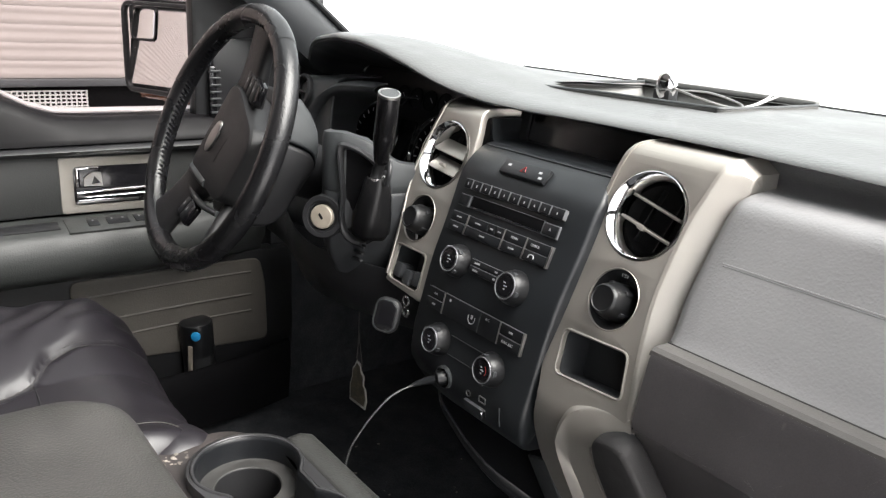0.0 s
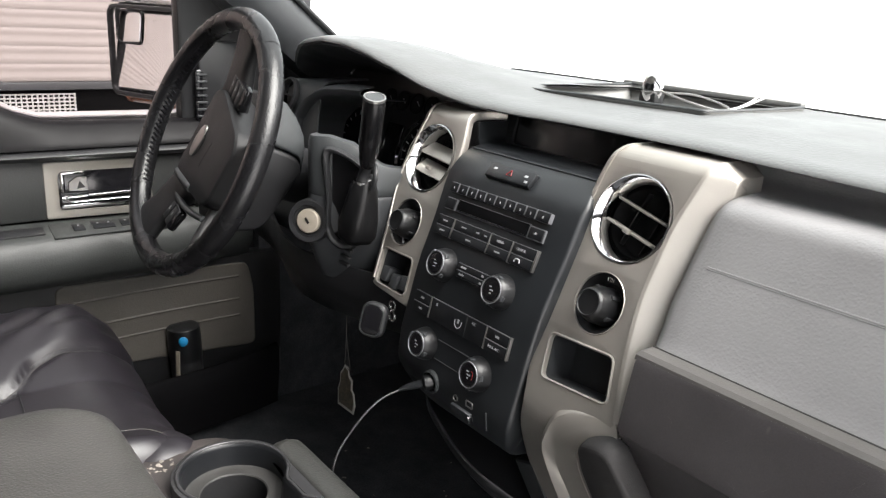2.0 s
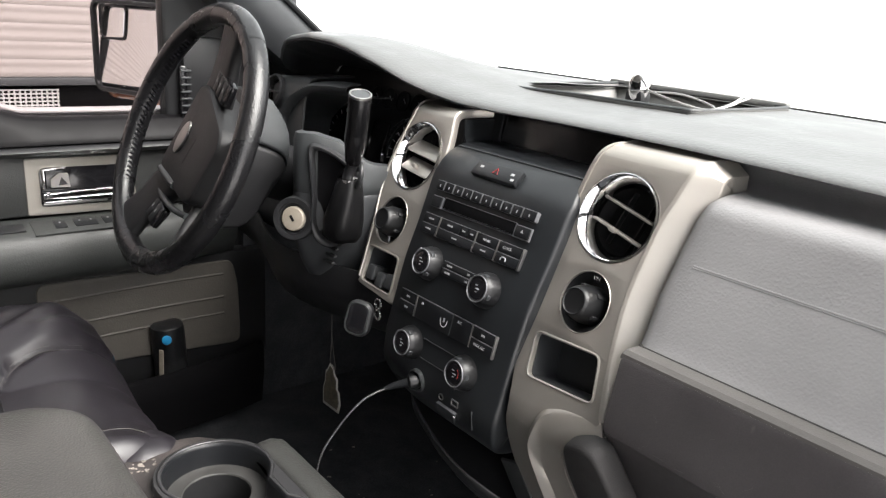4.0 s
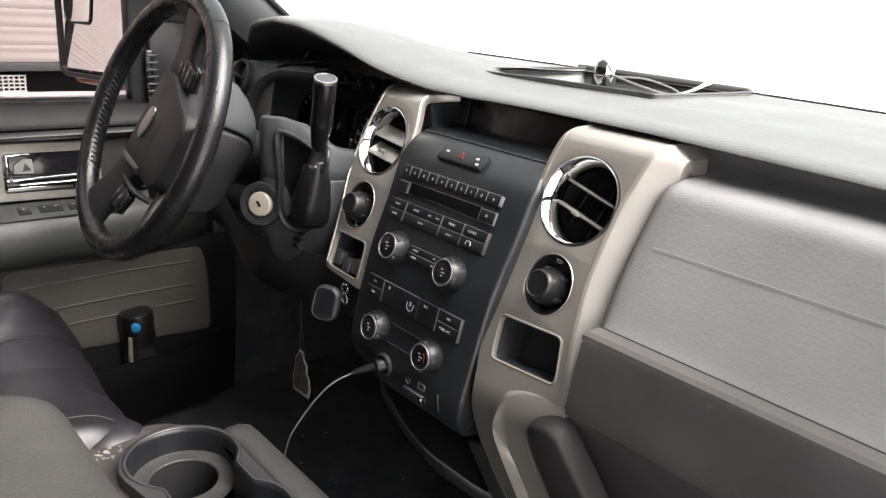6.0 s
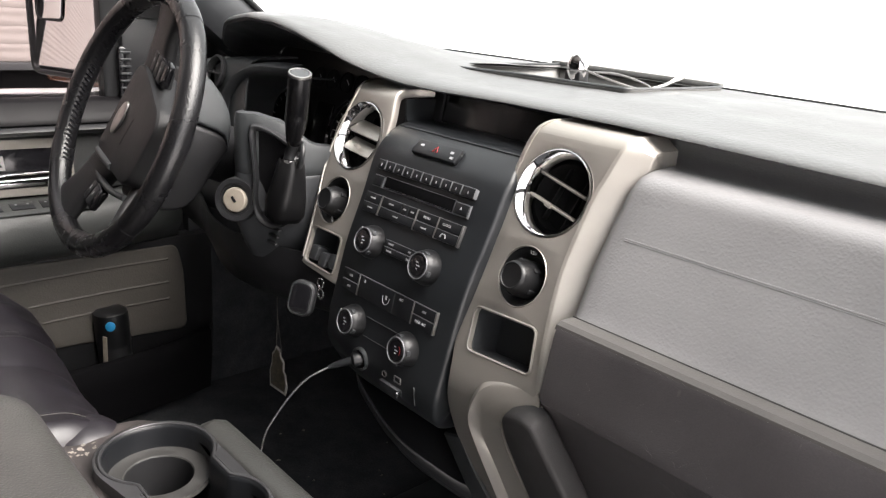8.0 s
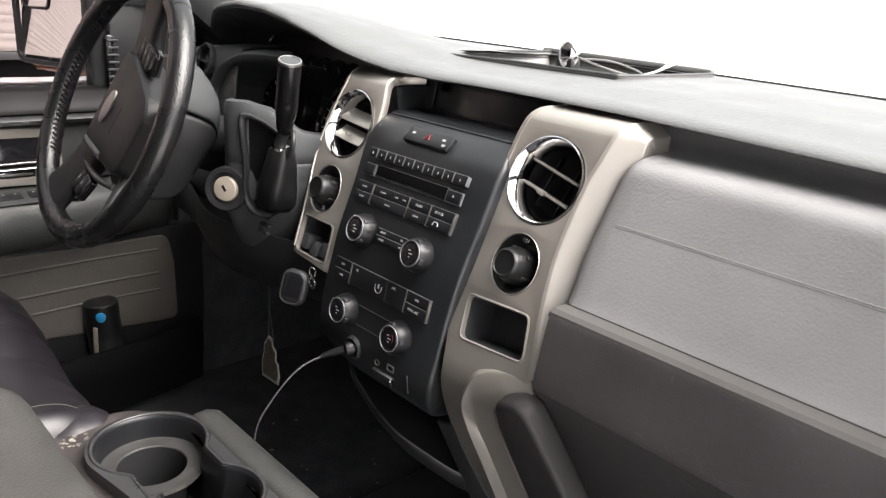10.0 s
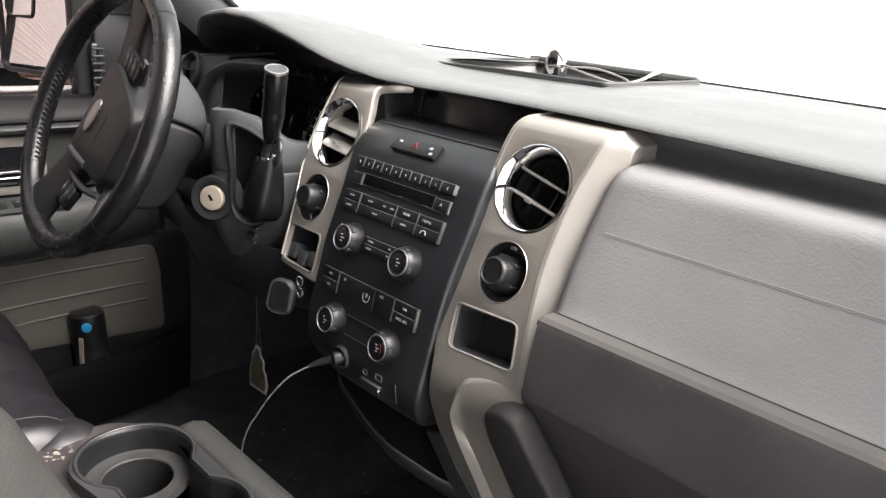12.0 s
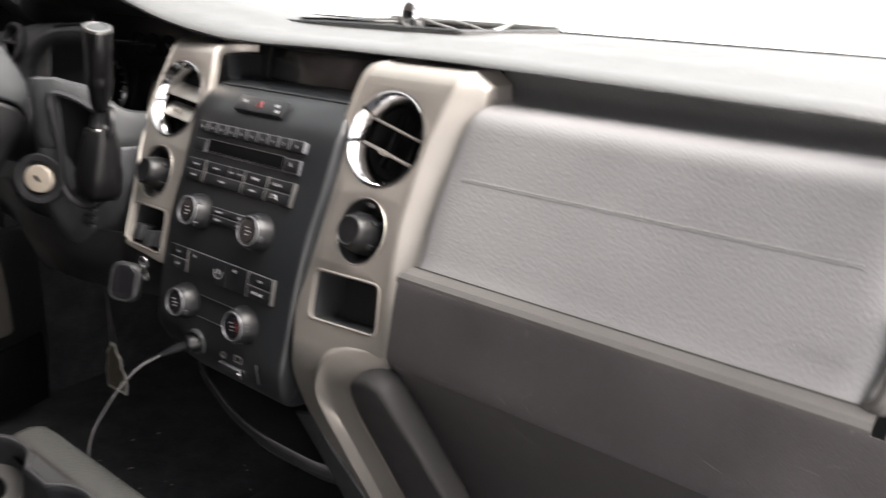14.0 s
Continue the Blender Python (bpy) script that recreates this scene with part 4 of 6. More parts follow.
part("jack_ring", lathe([(0.0042, -0.001), (0.0042, 0.0010), (0.0032, 0.0014), (0.0028, 0.0)], am, 24, cap=False), STEEL, aux)
part("jack_hole", lathe([(0.0031, 0.0003), (0.0005, 0.0)], am, 16), GLOSSY, aux)
part("port", plate([rrect(0.038, -0.0045, 0.0505, 0.004, 0.0015), rrect(0.0395, -0.0030, 0.049, 0.0026, 0.0010)], 0.002, 0.0004, on_panel(0, 1.029, 0.0012)), STEEL, aux)
part("flap", slab(0.015, 0.049, 1.0075, 1.0185, 0.0015, 0.003, 0.001), DARKGREY, aux)
# bright edge and chrome sliver drawn as glints on the flap
part("flap_edge", slab(0.015, 0.049, 1.0180, 1.0190, 0.0028, 0.002, 0.0005), EDGE, aux)
part("flap_glint", slab(0.0465, 0.0492, 1.0072, 1.0168, 0.0030, 0.003, 0.001), CHROME, aux)
part("side_mark", slab(0.0738, 0.0748, 1.009, 1.033, 0.0003, 0.001, 0.0003), SHROUD, aux)

# ---- glove box side ----
glove = thing("glove_box", (0.43, 0.05, 0.95), "two-tone glove box, grey vinyl lid over scuffed black door", "glove box")
GP = [(0.158, 1.336), (0.155, 1.322), (0.144, 1.3150), (0.124, 1.3120), (0.100, 1.3108), (0.081, 1.3085), (0.069, 1.300), (0.060, 1.282), (0.047, 1.2546), (0.029, 1.220), (0.0125, 1.189), (0.0050, 1.1775)]
gp = smooth_path([(0, a - 0.003, b) for a, b in GP], 4)
rows = []
for p in gp:
    left = lerp_table([(1.18, 0.247), (1.215, 0.243), (1.26, 0.2445), (1.29, 0.2475), (1.303, 0.2515), (1.3108, 0.258), (1.3122, 0.250), (1.316, 0.225)], p.z)
    right = lerp_table([(1.18, 0.612), (1.2, 0.618), (1.3, 0.612), (1.33, 0.60)], p.z)
    r = []
    for s, back in ((0, 0.012), (0.004, 0.004), (0.012, 0.0)):
        r.append((left + s, p.y + back, p.z))
    for x in np.linspace(left + 0.03, right - 0.03, 16):
        r.append((x, p.y, p.z))
    for s, back in ((0.012, 0.0), (0.004, 0.004), (0, 0.012)):
        r.append((right - s, p.y + back, p.z))
    rows.append(r)
lid = part("upper_lid", sheet(rows, -0.003), GLOVE, glove, "pebbled grey vinyl airbag lid", smooth=60)
SEAM = mat("seam_rubber", (0.03, 0.03, 0.03), 0.7)
SCRATCH = mat("scratched_plastic", (0.10, 0.096, 0.094), 0.7, var=0.4)


def on_glove(x, z, lift):
    ys = [q.y for q in gp[::-1]]
    zs = [q.z for q in gp[::-1]]
    y = float(np.interp(z, zs, ys))
    a, b = float(np.interp(z - 0.006, zs, ys)), float(np.interp(z + 0.006, zs, ys))
    up = Vector((0, b - a, 0.012)).normalized()
    return frame_at(Vector((x, y, z)) + Vector((0, -up.z, up.y)) * lift, (1, 0, 0), up)


part("tear_seam", tube([on_glove(x, 1.2505, -0.0001).translation for x in np.linspace(0.268, 0.585, 12)], 0.0006, 6), GLOVE, lid)
part("seam_welt", tube([on_glove(x, 1.2522, -0.0006).translation for x in np.linspace(0.268, 0.585, 12)], 0.0012, 6), GLOVE, lid)
part("lettering", words("AIRBAG", 0.0105, on_glove(0.5735, 1.1965, 0.0001), 0.00025), GLOVE, lid, "embossed lettering")
part("groove", tube([(x, 0.0008, 1.1774) for x in np.linspace(0.2525, 0.612, 8)], 0.0009, 6), SEAM, glove)
# rounded door top, its grazing sheen put into paler grey, and the black door below
LP = [(0.026, 1.1765), (0.009, 1.1777), (-0.003, 1.1770), (-0.012, 1.1750), (-0.0160, 1.1715), (-0.0172, 1.167)]
part("ledge", sheet([[(x, y, z) for x in np.linspace(lerp_table([(-0.0172, 0.2465), (0.009, 0.2570), (0.026, 0.262)], y), 0.615, 12)] for y, z in LP], -0.003), LEDGE, glove, "rounded top of the black door, greyed for grazing sheen", smooth=28)
part("ledge_end", tube(smooth_path([(0.609, 0.004, 1.176), (0.616, 0.002, 1.183), (0.6185, 0.012, 1.20), (0.6185, 0.028, 1.235)], 5), 0.006, 8), LEDGE, glove)
DP = [(-0.0168, 1.1690), (-0.0190, 1.1640), (-0.0225, 1.14), (-0.0265, 1.11), (-0.028, 1.0985), (-0.0265, 1.093), (0.002, 1.06), (0.045, 1.0), (0.085, 0.93), (0.12, 0.86)]
rows = []
for y, z in DP:
    left = lerp_table([(0.86, 0.20), (1.0, 0.21), (1.06, 0.242), (1.083, 0.2560), (1.096, 0.2465), (1.133, 0.2475), (1.17, 0.2490)], z)
    rows.append([(x, y, z) for x in np.linspace(left, 0.70, 16)])
part("door", sheet(rows, -0.004), SCUFFED, glove, "scuffed black plastic door", smooth=25)
# hairline scratches on the black door
def on_door(x, z):
    y = float(np.interp(z, [q[1] for q in DP[::-1]], [q[0] for q in DP[::-1]]))
    return Vector((x, y - 0.00005, z))


for k in range(70):
    x, z = random.uniform(0.26, 0.66), random.uniform(1.03, 1.155) if k % 3 else random.gauss(1.098, 0.004)
    a, ln = random.choice((0.6, 0.9, 2.3, 0.2)) + random.gauss(0, 0.25), random.choice((0.003, 0.004, 0.006, 0.008, 0.012, 0.020))
    pts = [(x + ln * s * math.cos(a) + 0.0012 * math.sin(5 * s + k), z + ln * s * math.sin(a)) for s in np.linspace(0, 1, 6)]
    part("scratch", tube([on_door(*p) for p in pts], [0.00004, 0.00008, 0.00010, 0.00009, 0.00006, 0.00003], 4), SCRATCH, glove)
# dash end beside the glove box, by the open door
part("end_panel", sheet([[(x, y, z) for x in np.linspace(0.622, 0.74, 6)] for y, z in ((0.125, 1.315), (0.085, 1.31), (0.07, 1.28), (0.05, 1.23), (0.03, 1.17), (0.0, 1.16), (-0.01, 1.1))], 0.003), LEDGE, glove)

# ---- driver side of the dashboard ----
PLAN = smooth_path([(-0.72, 0.03, 0), (-0.60, 0.02, 0), (-0.50, 0.01, 0), (-0.42, 0.0, 0), (-0.345, -0.015, 0), (-0.314, -0.040, 0), (-0.294, -0.054, 0), (-0.272, -0.061, 0), (-0.254, -0.050, 0), (-0.236, -0.026, 0), (-0.224, -0.006, 0), (-0.217, 0.014, 0), (-0.214, 0.05, 0)], 5)
rows, low = [], []
for p in PLAN:
    zt_ = lerp_table([(-0.72, 1.24), (-0.50, 1.235), (-0.40, 1.235), (-0.33, 1.262), (-0.29, 1.286), (-0.255, 1.288), (-0.236, 1.280), (-0.222, 1.262), (-0.214, 1.244)], p.x)
    out = Vector((p.x + 0.36, p.y - 0.10, 0)).normalized()
    rows.append([(p.x - 0.016 * out.x, p.y - 0.016 * out.y + 0.002, zt_ - 0.06), (p.x - 0.010 * out.x, p.y - 0.010 * out.y, zt_ + 0.001), (p.x - 0.002 * out.x, p.y - 0.002 * out.y, zt_), (p.x, p.y, zt_ - 0.006), (p.x, p.y, 1.2235), (p.x, p.y, 1.213), (p.x - 0.002 * out.x, p.y - 0.002 * out.y, 1.2115)])
    low.append([(p.x - 0.004 * out.x, p.y - 0.004 * out.y, 1.2125), (p.x - 0.001 * out.x, p.y - 0.001 * out.y, 1.2095), (p.x, p.y, 1.205), (p.x + 0.002 * out.x, p.y + 0.002 * out.y, 1.17), (p.x - 0.004 * out.x, p.y - 0.004 * out.y, 1.135), (p.x - 0.020 * out.x, p.y - 0.02 * out.y, 1.105), (p.x - 0.035 * out.x, p.y - 0.035 * out.y, 1.085)])
part("column_panel", sheet(rows, -0.004), SHROUD, dash, "grey panel round the column", smooth=50)
part("lower_panel", sheet(low, -0.004), DARKGREY, dash, "dark panel round the ignition", smooth=50)
rows = []
for x in np.linspace(-0.72, -0.125, 20):
    k = math.exp(-((x + 0.36) / 0.2) ** 2)
    rows.append([(x, 0.045 - 0.085 * k, 1.105), (x, 0.04 - 0.08 * k, 1.07), (x, 0.06 - 0.08 * k, 1.02), (x, 0.14, 0.97), (x, 0.22, 0.95)])
part("knee_bolster", sheet(rows, 0.004), BLACK, dash, "black knee bolster under the column", smooth=60)
fa = []
for x in np.linspace(-0.70, -0.455, 16):
    k = max(0, (-0.56 - x) / 0.12)
    zt_ = lerp_table([(-0.70, 1.318), (-0.60, 1.326), (-0.54, 1.336), (-0.455, 1.342)], x)
    fa.append([(x, 0.14, zt_ + 0.002), (x, 0.075 + 0.03 * k, zt_), (x, 0.060 + 0.03 * k, zt_ - 0.004), (x, 0.052 + 0.03 * k, zt_ - 0.014), (x, 0.046 + 0.03 * k, zt_ - 0.05), (x, 0.040 + 0.03 * k, 1.20)])
part("side_fascia", sheet(fa, 0.003), SHROUD, dash, "grey fascia round the side vent", smooth=60)
# rolled bezel of the instrument bay
bz = smooth_path([(-0.35, 0.06, 1.335), (-0.402, 0.052, 1.332), (-0.438, 0.046, 1.327), (-0.475, 0.040, 1.311), (-0.50, 0.036, 1.288), (-0.513, 0.032, 1.268), (-0.520, 0.03, 1.22), (-0.522, 0.03, 1.17)], 5)
cen = Vector((-0.39, 0.05, 1.25))
rows = []
for out, dep in ((0.010, 0.020), (0.008, 0.004), (0.003, -0.003), (-0.004, -0.002), (-0.009, 0.006), (-0.014, 0.05), (-0.018, 0.09)):
    rows.append([p + (Vector((p.x - cen.x, 0, p.z - cen.z)).normalized() * out) + Vector((0, dep, 0)) for p in bz])
part("cluster_bezel", sheet(rows, 0.002), DARKGREY, dash, "grey bezel of the instrument bay", smooth=60)
# small button strip by the lower column
for i in range(4):
    part("slot", box((-0.222 - 0.004 * i, -0.034, 1.150 - 0.011 * i), (0.022, 0.006, 0.004), 0.0015, m=None), BLACK, dash)
sv = thing("side_vent", (-0.552, 0.045, 1.30), "small round vent at the end of the dashboard", "air vent")
smx = frame_at((-0.552, 0.045, 1.308), (1, 0, 0), (0, 0.3, 0.95))
part("ring", lathe([(0.030, -0.002), (0.030, 0.004), (0.026, 0.006), (0.023, 0.002), (0.022, -0.015)], smx, 36, cap=False), BLACK, sv)
part("bowl", lathe([(0.0235, -0.002), (0.018, -0.014), (0.0005, -0.016)], smx, 30, cap=False), GLOSSY, sv)
part("vane", box((0, 0, 0.0), (0.044, 0.003, 0.01), 0.001, m=smx), BLACK, sv)

# instrument cluster
clus = thing("instrument_cluster", (-0.39, 0.12, 1.2), "unlit instrument cluster with chrome-ringed gauges", "instrument cluster")
CL = frame_at((-0.400, 0.155, 1.248), (1, 0, 0), (0, 0.30, 0.95))
part("backing", plate([rrect(-0.18, -0.10, 0.20, 0.11, 0.02)], 0.01, 0.002, CL), BLACK, clus)
for x in (-0.092, 0.092):
    g = CL @ Matrix.Translation((x, -0.012, 0.004))
    part("gauge_ring", lathe([(0.062, 0.0), (0.062, 0.006), (0.059, 0.008), (0.057, 0.004)], g, 56, cap=False), CHROME, clus, "thin chrome gauge ring")
    gf = part("gauge_face", lathe([(0.058, 0.0), (0.057, 0.002), (0.001, 0.002)], g, 48), GLOSSY, clus)
    for k in range(15):
        a = radians(-120 + k * 17)
        part("tick", box((0, 0.047, 0.0026), (0.0016, 0.007, 0.0006), 0, m=g @ Matrix.Rotation(-a, 4, "Z")), MARK, gf)
for x in (-0.035, 0.003, 0.041, 0.079):
    g = CL @ Matrix.Translation((x, 0.068, 0.004))
    part("small_gauge", lathe([(0.0165, 0.0), (0.0165, 0.003), (0.015, 0.004), (0.0145, 0.0015), (0.001, 0.0015)], g, 28), VOID, clus)
    part("needle", box((0.003, 0.003, 0.0022), (0.011, 0.0014, 0.0006), 0, m=g @ Matrix.Rotation(radians(-40), 4, "Z")), MARK, clus)
part("readout", plate([rrect(-0.022, -0.06, 0.022, 0.03, 0.004)], 0.004, 0.001, CL @ Matrix.Translation((0, 0, 0.004))), GLOSSY, clus)

# ---- steering column, lever and wheel ----
T = radians(22.2)
WC = Vector((-0.398, -0.17, 1.2686))
WH = frame_at(WC, (1, 0, 0), (0, math.sin(T), math.cos(T)))      # z of WH points at the driver
col = thing("steering_column", WH @ Vector((0, 0, -0.12)), "dark plastic steering column shroud", "steering column")


SHELL = [(0.053, 0.090, -0.100, 0.028, 0.94), (0.056, 0.0945, -0.104, 0.028, 1.0), (0.075, 0.090, -0.103, 0.028, 1.0), (0.095, 0.0775, -0.097, 0.028, 1.0), (0.105, 0.0685, -0.090, 0.027, 1.0), (0.113, 0.060, -0.079, 0.025, 0.99), (0.119, 0.048, -0.060, 0.020, 0.98), (0.1235, 0.036, -0.034, 0.013, 0.96), (0.126, 0.022, -0.010, 0.008, 0.93)]


def shroud_half(side):
    """side 1: the upper half, narrowing upwards; -1: the lower half."""
    rings = []
    for d, top, bot, mid, k in SHELL:
        far = top if side > 0 else bot
        near = mid + 0.0006 * side
        tip = 0.066 if side > 0 else 0.050
        quad = [(-0.073 * k, near), (-0.0725 * k, near + (far - near) * 0.25), (-tip * k, far), (tip * k, far), (0.0725 * k, near + (far - near) * 0.25), (0.073 * k, near)]
        body = rounded(quad, 0.012, 4)
        rings.append([WH @ Vector((x, u, -d)) for x, u in body])
    return loft(rings)


part("upper_shroud", shroud_half(1), SHROUD, col, "grey upper shroud", smooth=15)
part("lower_shroud", shroud_half(-1), FLATBLACK, col, "dark lower shroud", smooth=15)
part("shaft_cover", lathe([(0.040, -0.26), (0.044, -0.12), (0.050, -0.06), (0.054, -0.050), (0.050, -0.034), (0.03, -0.03)], WH, 32), BLACK, col, "", smooth=40)

ign = thing("ignition_lock", (-0.264, -0.075, 1.175), "round silver ignition lock in a grey surround", "ignition lock")
IG = frame_at((-0.2665, -0.0740, 1.1745), (0.80, 0.60, 0), (0, 0.15, 0.98))
part("surround", lathe([(0.0310, -0.020), (0.0300, -0.0030), (0.0285, -0.0012), (0.0225, -0.0016), (0.0215, -0.004), (0.0190, -0.0045), (0.0185, -0.008), (0.0005, -0.009)], IG, 40), BLACK, ign, "", smooth=50)
part("lock_face", lathe([(0.0170, -0.006), (0.0167, -0.0010), (0.0158, 0.0002), (0.0140, 0.0006), (0.0005, 0.0008)], IG, 36), NICKEL, ign, "worn pale nickel lock face", smooth=50)
part("key_slot", box((0, 0.001, 0.0010), (0.0034, 0.0090, 0.001), 0.0004, m=IG @ Matrix.Rotation(radians(35), 4, "Z")), GLOSSY, ign)

lever = thing("gear_lever", (-0.19, -0.04, 1.15), "black column-mounted gear lever with a silver-ringed end", "gear lever")
tip, mid_, foot = Vector((-0.160, -0.041, 1.3535)), Vector((-0.190, -0.030, 1.262)), Vector((-0.202, -0.030, 1.240))
ax = (tip - mid_).normalized()
part("grip", tube([mid_, mid_ + ax * 0.003, mid_ + ax * 0.012, mid_ + ax * 0.030, mid_ + ax * 0.040, mid_ + ax * 0.043, mid_ + ax * 0.047, mid_ + ax * 0.066, tip - ax * 0.004, tip], [0.0085, 0.0098, 0.0112, 0.0134, 0.0146, 0.0136, 0.0141, 0.0140, 0.0143, 0.0128], 24), GRIP, lever, "black grip", smooth=50)
TM = frame_at(tip, Vector((1, 0, 0)).cross(ax).cross(ax), ax.cross(Vector((1, 0, 0)).cross(ax).cross(ax)) * -1)
if (TM.to_3x3() @ Vector((0, 0, 1))).dot(ax) < 0:
    TM = TM @ Matrix.Rotation(math.pi, 4, "X")
part("end_ring", lathe([(0.0142, -0.002), (0.0140, 0.0012), (0.0122, 0.0016), (0.0116, 0.0)], TM, 36, cap=False), STEEL, lever, "bright end ring")
part("end_button", lathe([(0.0117, -0.001), (0.0113, 0.0008), (0.0005, 0.0010)], TM, 32), SHROUD, lever, "grey end button")
part("shaft", tube([foot - Vector((0.002, 0, 0.02)), foot, mid_ + ax * 0.002], 0.0075, 14), BLACK, lever)
part("shaft_collar", tube([foot + Vector((0, 0, -0.004)), foot + Vector((0.001, 0, 0.002))], 0.0125, 20), CHROME, lever, "chrome collar")
boot = []
for k, (dx, dy, z, rx, ry) in enumerate([(0, 0, 1.240, 0.0135, 0.0135), (-0.001, 0, 1.232, 0.017, 0.017), (-0.004, 0.0, 1.21, 0.021, 0.022), (-0.008, 0.0, 1.185, 0.024, 0.026), (-0.010, 0.001, 1.163, 0.024, 0.026), (-0.012, 0.003, 1.153, 0.018, 0.02)]):
    boot.append([Vector((-0.202 + dx + rx * math.cos(a) * (1 + 0.08 * math.cos(5 * a + k)), -0.028 + dy + ry * math.sin(a) * (1 + 0.08 * math.cos(5 * a + k)), z)) for a in np.linspace(0, 2 * math.pi, 33)[:-1]])
part("boot", loft(boot), BOOT, lever, "black wrinkled boot", smooth=60)
# lever slot in the flank of the column panel, its depth shown by a near-black plate
SLOT = frame_at((-0.255, -0.053, 1.2), (0.686, 0.727, 0), (0, 0, 1))
U = [(0.050, 0.056), (0.028, 0.070), (0.006, 0.076), (0.0, 0.064), (0.005, 0.010), (0.004, -0.022), (0.010, -0.047), (0.028, -0.058), (0.048, -0.050), (0.060, -0.032), (0.068, 0.000), (0.066, 0.030), (0.060, 0.05)]
rows = []
for inn, h in ((-0.004, -0.004), (-0.0035, 0.008), (-0.001, 0.0115), (0.0025, 0.0115), (0.006, 0.008), (0.008, -0.012)):
    rows.append([SLOT @ Vector((x + (0.034 - x) * inn / 0.04, y + (0.015 - y) * inn / 0.07, h * (1 if i < 9 else max(0.25, 1 - 0.25 * (i - 8))))) for i, (x, y) in enumerate([tuple(q)[:2] for q in smooth_path([(a, c, 0) for a, c in U], 1)])])
fr = [smooth_path(r, 4) for r in rows]
part("slot_frame", sheet(fr, 0.002), BLACK, lever, "raised frame of the lever slot", smooth=50)
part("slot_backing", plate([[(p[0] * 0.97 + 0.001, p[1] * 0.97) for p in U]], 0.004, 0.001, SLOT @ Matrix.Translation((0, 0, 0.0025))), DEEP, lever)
part("detent_bracket", tube(smooth_path([(-0.205, -0.012, 1.250), (-0.186, -0.020, 1.262), (-0.176, -0.026, 1.250), (-0.182, -0.026, 1.232)], 4), 0.0035, 8), BLACK, lever)

wheel = thing("steering_wheel", WC, "black leather-wrapped four-spoke steering wheel", "steering wheel")
RW, RT = 0.1765, 0.0158


def rim_arc(a0, a1, r=RT, n=60, flat=1.0):
    pts = [WH @ Vector((RW * math.cos(radians(a)), RW * math.sin(radians(a)), 0)) for a in np.linspace(a0, a1, n)]
    return tube(pts, r, 20)


part("rim", tube([WH @ Vector((RW * math.cos(a), RW * math.sin(a), 0)) for a in np.linspace(0, 2 * math.pi, 121)[:-1]], RT - 0.0006, 20, closed=True), LEATHER, wheel, "black leather rim", smooth=60)
for a0, a1 in ((52, 118), (-138, -42), (-36, 48), (124, 214)):
    part("rim_wrap", rim_arc(a0, a1, RT, 40), LEATHER, wheel, "stitched leather wrap", smooth=60)
# stitches on the inner side of the side wraps
for a0, a1 in ((124, 214), (-36, 48)):
    for a in np.arange(a0 + 2, a1 - 2, 2.6):
        c, s = math.cos(radians(a)), math.sin(radians(a))
        rr = RW - RT * 0.96
        p = WH @ Vector((rr * c, rr * s, 0.0050))
        q = WH @ Vector((rr * math.cos(radians(a + 1.3)), rr * math.sin(radians(a + 1.3)), -0.003))
        part("stitch", tube([p, q], 0.0019, 5), GLOSSY, wheel)


# the wheel stands turned to the left
WR = WH @ Matrix.Rotation(radians(66), 4, "Z")


def spoke(a, w0, w1, z0):
    c, s = math.cos(radians(a)), math.sin(radians(a))
    rings = []
    for r, w, h, z in ((0.045, w0, 0.014, z0), (0.085, (w0 + w1) / 2, 0.012, z0 * 0.8), (0.125, w1, 0.010, z0 * 0.4), (0.168, w1 * 1.25, 0.010, -0.002)):
        ring_ = []
        for k in range(16):
            b = 2 * math.pi * k / 16
            u, v = math.cos(b), math.sin(b)
            du = w * math.copysign(abs(u) ** 0.5, u)
            ring_.append(WR @ Vector((r * c - du * s, r * s + du * c, z + h * math.copysign(abs(v) ** 0.6, v))))
        rings.append(ring_)
    return loft(rings)


for a, w0, w1, dz in ((9, 0.040, 0.028, -0.024), (174, 0.040, 0.030, -0.024), (-58, 0.012, 0.008, -0.050), (-122, 0.012, 0.008, -0.050)):
    part("spoke", spoke(a, w0, w1, dz), FLATBLACK, wheel, "", smooth=50)
COVER = [(-0.064, 0.030), (0.070, 0.039), (0.079, 0.012), (0.064, -0.080), (0.046, -0.098), (-0.034, -0.104), (-0.050, -0.088), (-0.068, 0.008)]
cen2 = Vector((0.004, -0.032))
hub = []
for h, k in ((-0.060, 0.88), (-0.040, 1.0), (-0.012, 1.0), (-0.0050, 0.985), (-0.0022, 0.955), (-0.0012, 0.90), (-0.0006, 0.5), (-0.0004, 0.1)):
    hub.append([WR @ Vector((cen2.x + (x - cen2.x) * k, cen2.y + (y - cen2.y) * k, h)) for x, y in rounded(COVER, 0.012, 5)])
part("hub", loft(hub), FLATBLACK, wheel, "black airbag cover", smooth=28)
part("emblem", lathe([(0.03, 0), (0.0295, 0.0025), (0.026, 0.0032), (0.0005, 0.0038)], WR @ Matrix.Translation((0, 0.0, 0.0)) @ Matrix.Diagonal((0.85, 0.38, 1, 1)), 36), STEEL, wheel, "plain silver oval emblem", smooth=50)
part("hub_seam", tube([WR @ Vector((x, -0.035, -0.0005)) for x in (-0.02, 0.0, 0.02)], 0.0008, 5), BLACK, wheel)
